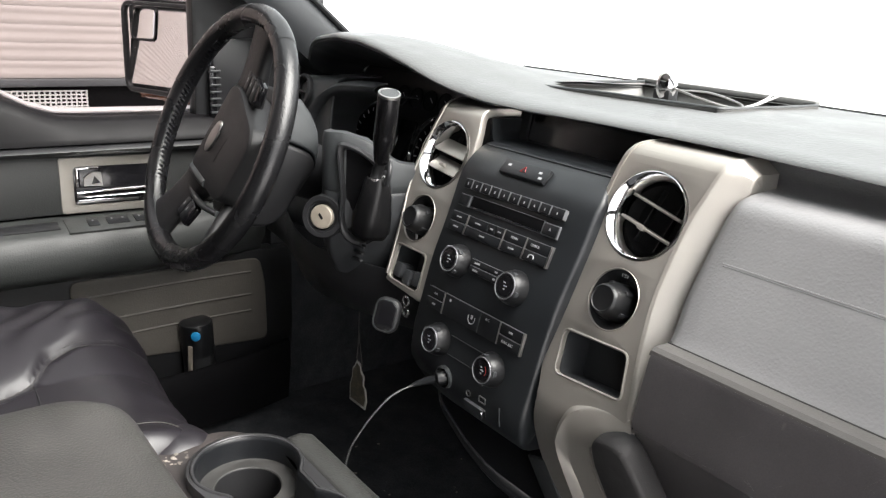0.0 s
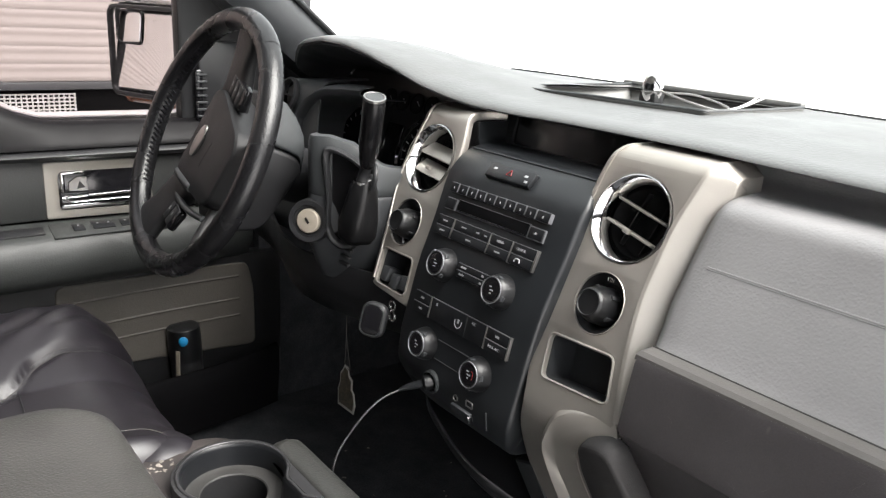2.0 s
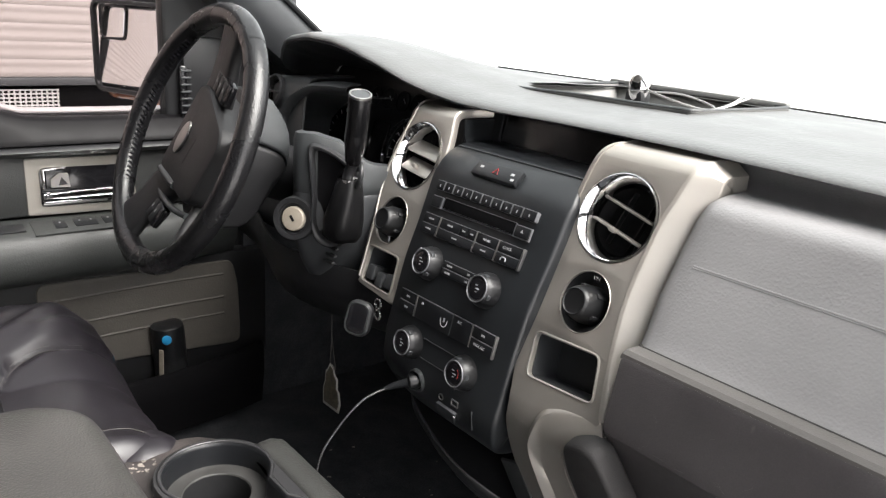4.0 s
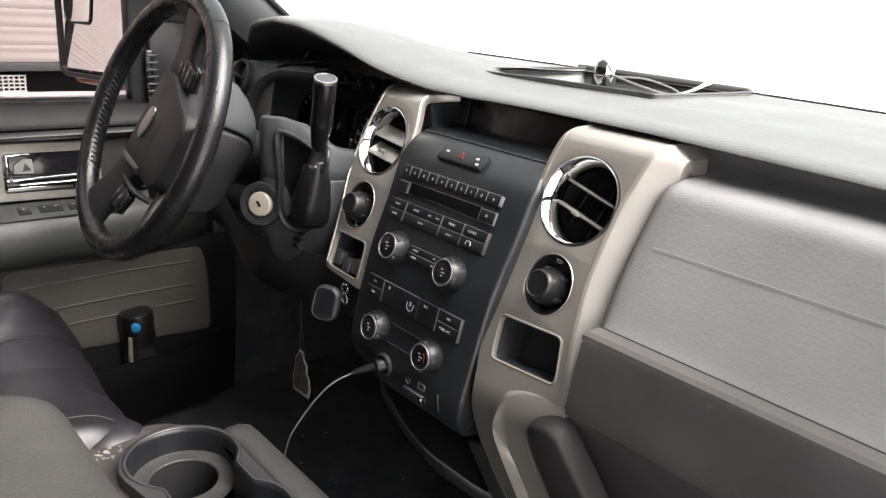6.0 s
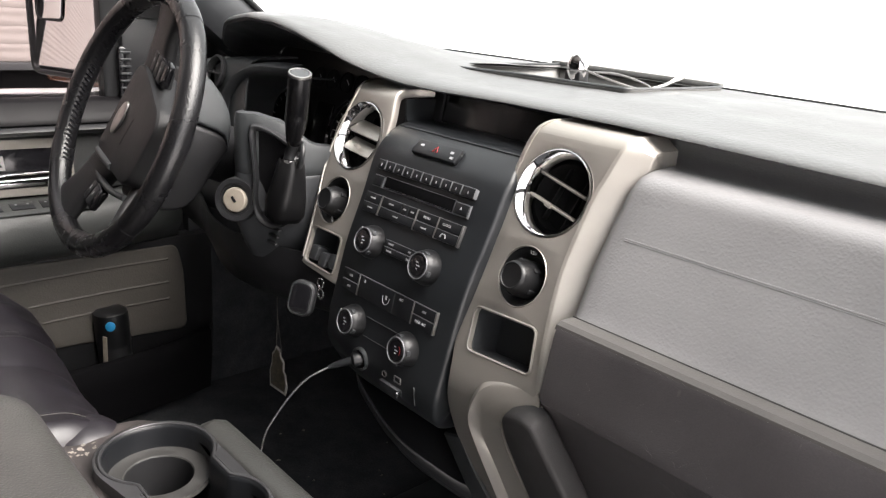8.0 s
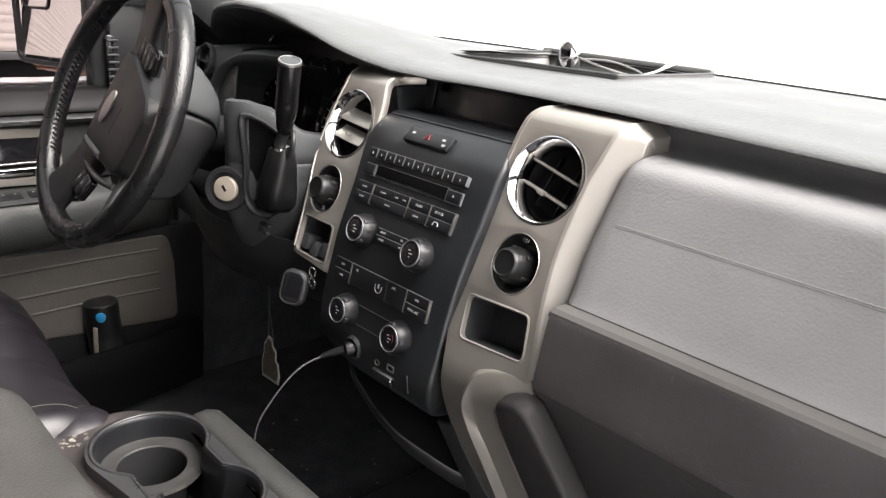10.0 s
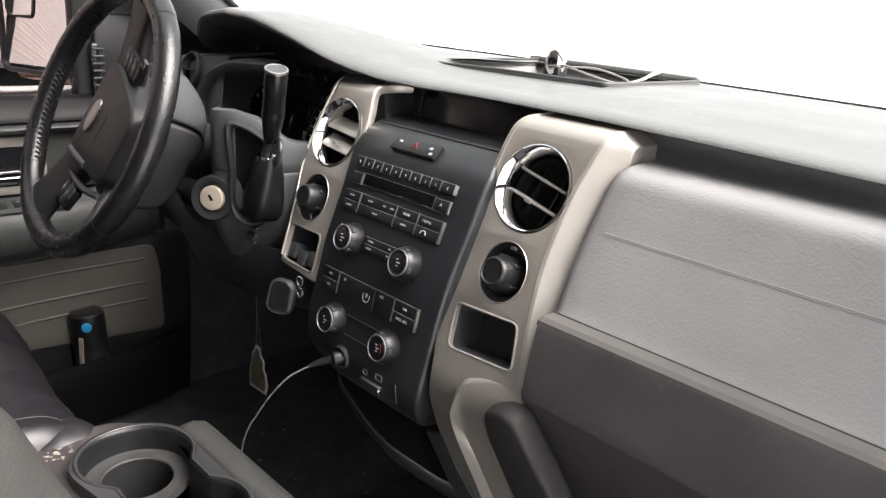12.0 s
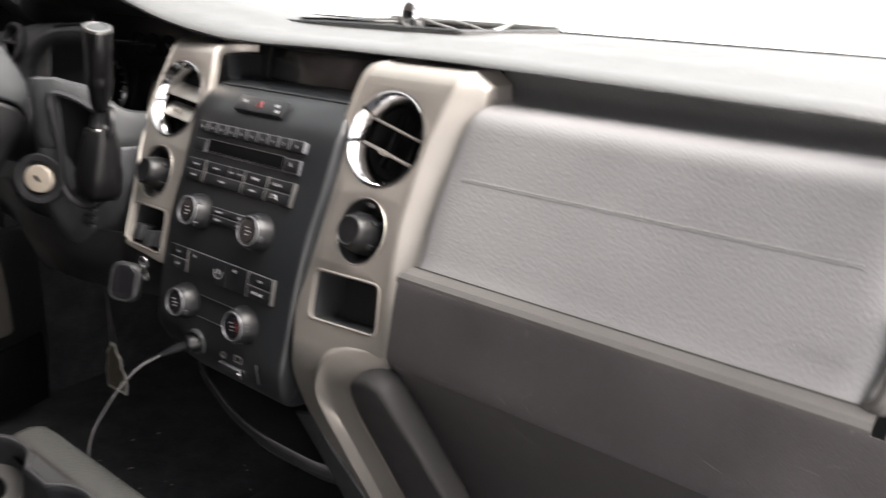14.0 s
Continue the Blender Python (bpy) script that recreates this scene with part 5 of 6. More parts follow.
for sx in (-1, 1):
    pm = WR @ Matrix.Translation((0.0915 if sx > 0 else -0.110, -0.008 if sx > 0 else -0.016, -0.008)) @ Matrix.Rotation(radians(-9 * sx), 4, "Y")
    pod = part("button_pod", box((0, 0, -0.004), (0.034, 0.058, 0.012), 0.004, m=pm), GLOSSY, wheel)
    for i in range(3):
        bt = part("button", box((0, 0.0145 - 0.0145 * i, 0.0018), (0.029, 0.0125, 0.004), 0.0018, m=pm), BLACK, pod)
        part("icon", box((0.003, 0.0145 - 0.0145 * i, 0.0039), (0.006, 0.0018, 0.0005), 0, m=pm), MARK, pod)
    # pale strips between hub and spokes
    if sx > 0:
        continue
    for pts, r_ in (([(-0.066, 0.020, -0.0045), (-0.060, -0.010, -0.0030), (-0.053, -0.042, -0.0045)], 0.0060), ([(-0.091, 0.020, -0.012), (-0.088, -0.020, -0.010), (-0.078, -0.060, -0.010), (-0.062, -0.097, -0.014)], 0.0045)):
        part("spoke_insert", tube(smooth_path([WR @ Vector(p) for p in pts], 5), r_, 10), SHROUD, wheel, "grey spoke strip", smooth=60)

# ---- driver's door ----
door = thing("door_1", (-0.78, -0.35, 0.7), "closed driver's door with grey, cream and silver trim", "car door", kind="structure")
BELT = mat("door_belt_plastic", (0.0030, 0.0028, 0.0033), 0.5, grain=0.4, size=0.0015, var=0.1, spec=0.13)


part("core", box((-0.82, -0.45, 0.93), (0.06, 1.15, 0.58), 0.004), BLACK, door)
belt = []
for y in np.linspace(-0.95, 0.14, 34):
    zs = lerp_table([(-0.95, 1.288), (-0.40, 1.286), (-0.37, 1.280), (-0.33, 1.258), (-0.29, 1.246), (-0.24, 1.243), (0.14, 1.240)], y)
    belt.append([(-0.800, y, zs - 0.012), (-0.790, y, zs - 0.001), (-0.770, y, zs), (-0.755, y, zs - 0.006), (-0.748, y, zs - 0.022), (-0.738, y, 1.212), (-0.737, y, 1.203), (-0.745, y, 1.200)])
part("belt_trim", sheet(belt, 0.003), BELT, door, "grey upper door trim", smooth=50)
belt2 = [[(-0.748, y, 1.2005), (-0.733, y, 1.199), (-0.728, y, 1.193), (-0.732, y, 1.186), (-0.75, y, 1.183)] for y in np.linspace(-0.95, 0.10, 20)]
part("dark_band", sheet(belt2, 0.003), BLACK, door, "", smooth=60)
part("insert", box((-0.757, -0.42, 1.135), (0.012, 1.06, 0.105), 0.003), DOORGREY, door, "grey vinyl insert")
DM = frame_at((-0.7495, 0, 0), (0, 1, 0), (0, 0, 1))
part("handle_bezel", plate([rounded([(-0.303, 1.083), (-0.303, 1.180), (-0.130, 1.178), (-0.125, 1.079)], 0.006), rounded([(-0.281, 1.097), (-0.281, 1.163), (-0.148, 1.161), (-0.148, 1.094)], 0.009)], 0.008, 0.0015, DM), DOORSILVER, door, "satin silver handle surround")
part("handle_cup", box((-0.7605, -0.2145, 1.132), (0.02, 0.136, 0.066), 0.002), GLOSSY, door)
hd = part("handle", join(loft([[(-0.741 + dx, y, 1.1165 + dz) for dx, dz in ((-0.008, 0.006), (-0.001, 0.0065), (0.004, 0.003), (0.005, -0.001), (0.002, -0.005), (-0.008, -0.006))] for y, dx in ((-0.279, 0), (-0.20, 0), (-0.150, 0))]),
                         box((-0.7405, -0.2145, 1.1065), (0.006, 0.128, 0.0035), 0.0012),
                         box((-0.7455, -0.2755, 1.145), (0.008, 0.006, 0.034), 0.002), box((-0.7455, -0.259, 1.1605), (0.008, 0.036, 0.004), 0.0015)), CHROME, door, "polished chrome door handle", smooth=40)
part("lock_tab", loft([[(x, -0.266, 1.130), (x, -0.236, 1.129), (x, -0.238, 1.152), (x, -0.252, 1.154), (x, -0.266, 1.144)] for x in (-0.750, -0.744)]), STEEL, hd)
part("tab_recess", loft([[(x, -0.254, 1.133), (x, -0.240, 1.135), (x, -0.249, 1.147)] for x in (-0.745, -0.7432)]), GLOSSY, hd)
part("handle_lip", box((-0.7475, -0.2145, 1.1015), (0.006, 0.130, 0.005), 0.002), STEEL, hd)
# armrest with switches
arm = []
for y in np.linspace(-0.95, 0.06, 30):
    d = lerp_table([(-0.95, 0.0), (-0.2, 0.0), (-0.05, -0.02), (0.06, -0.055)], y)
    zz = lerp_table([(-0.95, 0.0), (-0.2, -0.006), (0.06, -0.004)], y)
    arm.append([(-0.757, y, 1.083 + zz), (-0.735 + d, y, 1.079 + zz), (-0.700 + d, y, 1.071 + zz), (-0.687 + d, y, 1.060 + zz), (-0.680 + d, y, 1.035 + zz), (-0.684 + d, y, 1.005 + zz), (-0.70 + d, y, 0.985 + zz), (-0.757, y, 0.968 + zz)])
part("armrest", sheet(arm, 0.003), ARMGREY, door, "padded grey armrest", smooth=60)
AR = Matrix.Translation((-0.7185, 0, 1.0700)) @ Matrix.Rotation(radians(13), 4, "Y")
part("pull_slot", box((-0.004, -0.38, 0.0012), (0.026, 0.13, 0.005), 0.002, m=AR), BLACK, door)
part("switch_plate", box((0, -0.21, -0.0005), (0.050, 0.19, 0.0036), 0.0012, m=AR), ARMGREY, door)
for y, w in ((-0.262, 0.018), (-0.222, 0.036), (-0.176, 0.036), (-0.134, 0.03)):
    sw = part("window_switch", box((-0.003, y, 0.0016), (0.026, w, 0.0030), 0.001, m=AR), BUTTON, door)
    for dy in ((-0.25, 0.25) if w > 0.03 else (0.0,)):
        part("switch_mark", box((-0.007, y + dy * w, 0.0033), (0.003, 0.003, 0.0005), 0, m=AR), MARK, sw)
# lower panel
part("cream_panel", plate([rounded([(-0.305, 0.962), (0.050, 0.955), (0.062, 0.90), (0.066, 0.773), (-0.305, 0.80)], 0.018)], 0.012, 0.003, frame_at((-0.742, 0, 0), (0, 1, 0), (0, 0, 1))), CREAM, door, "cream vinyl lower door panel")
for z in (0.928, 0.88, 0.845):
    part("panel_crease", tube(smooth_path([(-0.7425, -0.28, z), (-0.7425, -0.1, z + 0.002), (-0.7425, 0.03, z)], 4), 0.0026, 6), CREAM, door)
part("lower_skin", box((-0.765, -0.40, 0.83), (0.04, 1.05, 0.28), 0.006), BLACK, door)
rows = []
for y in np.linspace(-0.9, 0.10, 20):
    k = lerp_table([(-0.9, 0), (-0.1, 0.0), (0.03, 0.012), (0.10, 0.03)], y)
    rows.append([(-0.70 - k, y, 0.762 + k * 0.3), (-0.688 - k, y, 0.768 + k * 0.3), (-0.677 - k, y, 0.762 + k * 0.3), (-0.675 - k, y, 0.72), (-0.685 - k, y, 0.64)])
# base colour kept this low to hold the pocket in shade
part("map_pocket", sheet(rows, 0.003), DEEP, door, "door pocket, near-black for the shade on it", smooth=60)
part("door_sail", join(box((-0.790, 0.075, 1.37), (0.035, 0.27, 0.30), 0.01)), BLACK, door, "black mirror sail panel")
part("sail_cover", box((-0.765, 0.06, 1.31), (0.018, 0.18, 0.14), 0.006), BLACK, door)
sg = part("demister_grille", box((-0.762, -0.0255, 1.283), (0.012, 0.022, 0.095), 0.004), GLOSSY, door)
for i in range(7):
    part("grille_bar", box((-0.756, -0.0255, 1.246 + 0.0125 * i), (0.006, 0.020, 0.004), 0.001), DARKGREY, sg)
part("window_post", box((-0.785, -0.052, 1.45), (0.022, 0.014, 0.42), 0.004), RUBBER, door)
pane = part("pane", box((-0.800, -0.50, 1.45), (0.005, 0.90, 0.46), 0), TINTED, door)
pane.visible_shadow = False
part("outer_belt", sheet([[(-0.812, y, zs_), (-0.83, y, zs_ + 0.004), (-0.86, y, zs_ - 0.004), (-0.90, y, zs_ - 0.05), (-0.92, y, 1.0)] for y, zs_ in ((-0.95, 1.288), (-0.40, 1.286), (-0.37, 1.280), (-0.33, 1.258), (-0.29, 1.246), (-0.24, 1.2445), (0.16, 1.2415))], 0.003), WHITE, door, "white painted outer door skin", smooth=60)

# ---- side mirror ----
mir = thing("side_mirror", (-1.08, 0.03, 1.33), "black and chrome towing side mirror with wet glass", "side mirror")
MM = frame_at((-1.090, 0.001, 1.332), (0.93, 0.37, 0), (0, 0, 1))      # z faces the driver and rear
if (MM.to_3x3() @ Vector((0, 0, 1))).y > 0:
    MM = MM @ Matrix.Rotation(math.pi, 4, "Y")
W2, H2 = 0.128, 0.098
rings = []
for z, k in ((-0.014, 1.0), (-0.010, 1.04), (-0.03, 1.05), (-0.07, 0.95), (-0.10, 0.6)):
    rings.append([MM @ Vector((x * k, y * k, z)) for x, y in rrect(-W2, -H2, W2, H2, 0.024, 6)])
part("housing", loft(rings), BLACK, mir, "black mirror housing", smooth=60)
part("top_cap", loft([[MM @ Vector((x * k, abs(y) * k * 0.35 + H2 * 0.70 * k, z)) for x, y in rrect(-W2, -H2, W2, H2, 0.02, 4)] for z, k in ((-0.004, 1.05), (-0.04, 1.07), (-0.08, 0.98))]), CHROME, mir, "chrome mirror cap", smooth=60)
part("glass", plate([rrect(-W2 + 0.008, -H2 + 0.010, W2 - 0.006, H2 - 0.008, 0.018)], 0.003, 0.0008, MM @ Matrix.Translation((0, 0, 0.002)) @ Matrix.Rotation(radians(-7), 4, "X")), MIRROR, mir, "mirror glass with water drops")
part("glass_frame", plate([rrect(-W2, -H2, W2, H2, 0.024), rrect(-W2 + 0.008, -H2 + 0.010, W2 - 0.007, H2 - 0.009, 0.018)], 0.014, 0.003, MM @ Matrix.Translation((0, 0, 0.017))), BLACK, mir, "black rim round the glass")
xsgn = -1 if (MM.to_3x3() @ Vector((1, 0, 0))).x > 0 else 1
MS = MM @ Matrix.Translation((xsgn * (W2 - 0.052), 0.050, -0.0022))
part("spot_mirror", plate([rrect(-0.036, -0.033, 0.036, 0.034, 0.012)], 0.002, 0.0006, MS @ Matrix.Rotation(radians(-6), 4, "X") @ Matrix.Translation((0, 0, 0.0010))), MIRROR, mir, "small blind-spot mirror")
part("spot_frame", plate([rrect(-0.039, -0.036, 0.039, 0.037, 0.014), rrect(-0.0355, -0.0325, 0.0355, 0.0335, 0.012)], 0.0015, 0.0004, MS @ Matrix.Rotation(radians(-6.5), 4, "X") @ Matrix.Translation((0, 0, 0.0016))), BLACK, mir)
part("turn_lamp", box((0, -H2 - 0.004, -0.02), (0.2, 0.020, 0.05), 0.008, m=MM), AMBER, mir, "amber turn lamp")
part("arm", box((-0.93, 0.07, 1.29), (0.20, 0.05, 0.05), 0.015), BLACK, mir)
drops = []
for k in range(60):
    x, y = random.uniform(-W2 + 0.015, W2 - 0.015), random.uniform(-H2 + 0.015, H2 - 0.012)
    d = bmesh.new()
    bmesh.ops.create_icosphere(d, subdivisions=1, radius=random.uniform(0.0005, 0.0011), matrix=MM @ Matrix.Translation((x, y, 0.0035 - 0.1228 * y)))
    drops.append(d)
part("water_drops", join(*drops), CHROME, mir)

# ---- driver's seat ----
seat = thing("driver_seat", (-0.41, -0.6, 0.62), "black leather driver's seat with pale stitching", "car seat")


SEAM_X = [(-1.0, -0.398), (-0.80, -0.400), (-0.55, -0.402), (-0.46, -0.408), (-0.42, -0.428), (-0.395, -0.464), (-0.35, -0.488), (-0.295, -0.503), (-0.25, -0.512)]


def seat_z(x, y):
    """Cushion height: bolsters at the sides, rolled front."""
    s = (x + 0.41) / 0.225
    z = 0.938 + (0.030 * s ** 3.0 if s > 0 else 0.034 * max(0, min(1, (-s - 0.05) / 0.5)) ** 0.8 - 0.02 * max(0, -s - 0.75) ** 2 * 4)
    f = max(0, (y + 0.375) / 0.13)
    z -= 0.066 * f ** 2.8
    xs_ = lerp_table(SEAM_X, y)
    z -= 0.007 * math.exp(-((x - xs_) / 0.007) ** 2)
    z += 0.013 * (1 - math.exp(-max(0, xs_ - x) / 0.025))
    z += 0.0035 * math.sin(95 * x + 60 * y) * math.exp(-((y + 0.262) / 0.022) ** 2) * (1 if s > 0 else 0.3)
    z += 0.0035 * math.sin(95 * y + 60 * x + 2 * math.sin(34 * x)) * math.exp(-((s + 0.75) / 0.32) ** 2)
    z += 0.004 * math.sin(38 * y + 20 * x) * math.exp(-((s + 0.7) / 0.5) ** 2) + 0.002 * noise.noise(Vector((x * 9, y * 9, 0)))
    return z


rows = []
for y in np.linspace(-1.02, -0.254, 110):
    r = []
    front = max(0, (y + 0.325) / 0.07)
    xl, xr = -0.645 + 0.02 * front ** 2, -0.188 - 0.02 * front ** 2
    r.append((xl - 0.008, y, 0.70))
    r.append((xl - 0.014, y, seat_z(xl, y) - 0.07))
    r.append((xl - 0.008, y, seat_z(xl, y) - 0.025))
    for x in np.linspace(xl, xr, 100):
        edge = min(x - xl, xr - x)
        r.append((x, y, seat_z(x, y) - 0.016 * max(0, 1 - edge / 0.022) ** 2))
    r.append((xr + 0.010, y, seat_z(xr, y) - 0.03))
    r.append((xr + 0.014, y, seat_z(xr, y) - 0.075))
    r.append((xr + 0.006, y, 0.70))
    rows.append(r)
last = rows[-1]
for k, (dy, sq) in enumerate(((0.010, 0.10), (0.012, 0.35), (0.0, 0.75), (-0.02, 1.0))):
    rows.append([(x * 0.985 - 0.41 * 0.015, y + dy, z + (0.72 - z) * sq) for x, y, z in last])
part("cushion", sheet(rows, 0), SEAT, seat, "black leather cushion", smooth=70)


def seat_line(pts, lift=0.0012):
    return [Vector((x, y, seat_z(x, y) + lift)) for x, y in pts]


part("piping", tube(smooth_path(seat_line([(-0.235, -1.0), (-0.237, -0.6), (-0.238, -0.42), (-0.238, -0.36), (-0.236, -0.315), (-0.215, -0.292)]), 6), 0.0006, 6), STITCH, seat, "pale seam stitching")
for off in (-0.0035, 0.0035):
    part("piping", tube(smooth_path(seat_line([(-0.40 + off, -0.80), (-0.402 + off, -0.55), (-0.408 + off, -0.46), (-0.428 + off, -0.42), (-0.464 + off, -0.395), (-0.488 + off, -0.35), (-0.503 + off, -0.295)]), 6), 0.0005, 6), STITCH, seat, "pale seam stitching")
part("seam_line", tube(smooth_path(seat_line([(-0.428, -0.42), (-0.38, -0.423), (-0.33, -0.427), (-0.26, -0.43)]), 6), 0.0012, 6), BLACK, seat)
part("front_corner", loft([[Vector((-0.203, -0.306, 0.914)) + Vector((0.040 * k * math.cos(a) * (1 + 0.02 * math.sin(3 * a + 9 * h / 0.03)), 0.046 * k * math.sin(a) * (1 + 0.02 * math.sin(5 * a)), h + 0.0022 * k * math.sin(4 * a + 5 * k))) for a in np.linspace(0, 2 * math.pi, 49)[:-1]] for k, h in ((0.75, -0.03), (1.0, -0.012), (1.0, 0.006), (0.8, 0.022), (0.4, 0.029), (0.05, 0.030))]), SEAT, seat, "wrinkled corner gather", smooth=70)
part("base", box((-0.41, -0.62, 0.68), (0.40, 0.70, 0.12), 0.02), BLACK, seat)
bk = []
for z, y, h in ((0.90, -0.98, 0.07), (1.0, -1.00, 0.08), (1.2, -1.05, 0.075), (1.4, -1.11, 0.06), (1.52, -1.15, 0.04)):
    bk.append([(-0.41 + 0.25 * math.copysign(abs(math.cos(a)) ** 0.5, math.cos(a)), y + h * math.copysign(abs(math.sin(a)) ** 0.6, math.sin(a)), z) for a in np.linspace(0, 2 * math.pi, 25)[:-1]])
part("backrest", loft(bk), SEAT, seat, "", smooth=60)

# ---- centre console ----
DUST = mat("dust_film", (0.022, 0.0218, 0.0205), 0.6, grain=0.4, size=0.0015, var=0.35, blotch=0.02)
cons = thing("center_console", (-0.02, -0.5, 0.62), "grey floor console with a padded lid and cup holders", "console")
part("body", box((-0.03, -0.595, 0.73), (0.33, 0.85, 0.22), 0.015), DUSTY, cons)
for x in (-0.188, 0.128):
    part("side_panel", box((x, -0.625, 0.880), (0.014, 0.74, 0.11), 0.003), DUSTY, cons)
lidr = []
for inset, z in ((0.004, 0.925), (0.0, 0.955), (0.0, 0.972), (0.002, 0.983), (0.007, 0.9915), (0.015, 0.9965), (0.028, 0.9992), (0.05, 1.0005), (0.075, 1.0010)):
    lidr.append([(x, y, z) for x, y in rrect(-0.270 + inset, -1.05 + inset, 0.185 - inset, -0.3535 - inset, 0.085 - inset, 10)])
part("lid", loft(lidr), LID, cons, "worn grey padded armrest lid", smooth=60)
C1, C2 = (-0.087, -0.2635, 0.0575), (0.036, -0.2525, 0.0480)


def two_cups(grow, n=88):
    """Outline of the two wells run softly together."""
    mid = Vector((-0.020, -0.262))
    out = []
    for k in range(n):
        a_ = 2 * math.pi * k / n
        d = Vector((math.cos(a_), math.sin(a_)))
        lo, hi = 0.0, 0.2
        for _ in range(30):
            r = (lo + hi) / 2
            p = mid + d * r
            f1 = (p - Vector(C1[:2])).length - C1[2] - grow
            f2 = (p - Vector(C2[:2])).length - C2[2] - grow
            # a straight-sided neck joins the wells
            f3 = max(abs(p.x + 0.0265) - 0.03, abs(p.y + 0.2615) - 0.039) - grow
            f = min(f1, f2, f3)
            lo, hi = (r, hi) if f < 0 else (lo, r)
        out.append(tuple(mid + d * lo))
    return out


part("front_tray", plate([rounded([(-0.195, -0.40), (0.14, -0.40), (0.14, -0.21), (0.10, -0.205), (-0.15, -0.205), (-0.195, -0.25)], 0.02), two_cups(0.003)], 0.02, 0.002, Matrix.Translation((0, 0, 0.936))), DUSTY, cons, "dirty plastic console tray")
rings = [[(x, y, z) for x, y in two_cups(g)] for g, z in ((0.0075, 0.932), (0.0075, 0.946), (0.0060, 0.9505), (0.0030, 0.9520), (0.0005, 0.9505), (-0.0010, 0.946), (-0.0030, 0.90), (-0.0050, 0.850))]
cup = part("cup_holder", loft(rings, caps=False), BUTTON, cons, "black two-cup insert", smooth=45)
inner = two_cups(0.0055)
mid2 = Vector((-0.020, -0.262))
ca, cb_ = Vector(C1[:2]), Vector(C2[:2])
outer = []
for k in range(len(inner)):
    # a straight-sided outline round both wells, with a flat deck towards the front
    d = (Vector(inner[k]) - mid2).normalized()
    lo, hi = 0.0, 0.2
    for _ in range(30):
        r = (lo + hi) / 2
        p = mid2 + d * r
        f = max(0.0, min(1.0, (p - ca).dot(cb_ - ca) / (cb_ - ca).length_squared))
        inside = (p - ca.lerp(cb_, f)).length < C1[2] + (C2[2] - C1[2]) * f + 0.0085
        lo, hi = (r, hi) if inside else (lo, r)
    x, y = mid2 + d * lo
    f = max(0.0, min(1.0, (y + 0.262) / 0.02))
    g = max(0.0, min(1.0, (x + 0.12) / 0.03))
    outer.append((x, y + (-0.2035 - y) * f * g))
ring_at = lambda pts, z: [(x, y, z) for x, y in pts] + [(*pts[0], z)]
part("deck", sheet([ring_at(inner, 0.9512), ring_at(outer, 0.9500), ring_at(outer, 0.930)], 0.001), TRIMBLACK, cup, "flat black deck beside the wells", smooth=40)
for (cx, cy, r), zf in ((C1, 0.922), (C2, 0.905)):
    part("inner_ring", lathe([(r - 0.001, zf - 0.004), (r - 0.002, zf + 0.0005), (r - 0.006, zf - 0.001), (r - 0.019, zf), (r - 0.0203, zf - 0.0015)], Matrix.Translation((cx, cy, 0)), 48, cap=False), DUST, cup, "dusty inner ledge")
    part("inner_well", lathe([(r - 0.0200, zf - 0.001), (r - 0.0205, zf - 0.004), (r - 0.022, zf - 0.055)], Matrix.Translation((cx, cy, 0)), 48, cap=False), VOID, cup)
    part("well_floor", lathe([(r - 0.020, zf - 0.055), (0.0005, zf - 0.056)], Matrix.Translation((cx, cy, 0)), 40), VOID, cup)
fp = []
for x in np.linspace(-0.128, 0.150, 60):
    e = 0.016 * max(0, (-0.100 - x) / 0.028) ** 2 + 0.016 * max(0, (x - 0.118) / 0.03) ** 2
    fp.append([(x, -0.2010, 0.9440 - e), (x, -0.1995, 0.9490 - e), (x, -0.194, 0.9515 - e), (x, -0.183, 0.9520 - e), (x, -0.173, 0.9480 - e), (x, -0.165, 0.938 - e), (x, -0.160, 0.915 - e), (x, -0.162, 0.85), (x, -0.165, 0.64)])
part("front_pad", sheet(fp, 0.003), FRONTPAD, cons, "padded grey front edge", smooth=60)
# paler tube carries the thin highlight along the edge of the wells
part("cup_rim", tube([(x, y, 0.9512) for x, y in two_cups(0.0032)], 0.0022, 8, closed=True), TRIMBLACK, cup, "rim tube, paler for its highlight", smooth=60)
# spills and crumbs
bits = []
for k in range(26):
    x, y = random.gauss(-0.158, 0.016), random.gauss(-0.318, 0.012)
    b = bmesh.new()
    bmesh.ops.create_icosphere(b, subdivisions=1, radius=1, matrix=Matrix.Translation((x, y, 0.9362)) @ Matrix.Diagonal((random.uniform(0.001, 0.0035), random.uniform(0.001, 0.003), 0.0006, 1)))
    bits.append(b)
solo("crumbs", join(*bits), CRUMB, "pale dried spill flakes on the console", "crumbs", kind="stuff")
bits = []
for k in range(34):
    x, y = random.uniform(-0.5, -0.02), random.uniform(-0.1, 0.35)
    b = bmesh.new()
    bmesh.ops.create_icosphere(b, subdivisions=1, radius=1, matrix=Matrix.Translation((x, y, 0.6215)) @ Matrix.Diagonal((random.uniform(0.001, 0.003), random.uniform(0.001, 0.004), 0.001, 1)))
    bits.append(b)
solo("floor_crumbs", join(*bits), CRUMB, "crumbs scattered over the dark carpet", "crumbs", kind="stuff")
solo("floor_mat", box((-0.05, 0.12, 0.626), (0.30, 0.34, 0.012), 0.005, m=Matrix.Translation((0, 0, 0))), DARKGREY, "black rubber floor mat by the console", "floor mat")

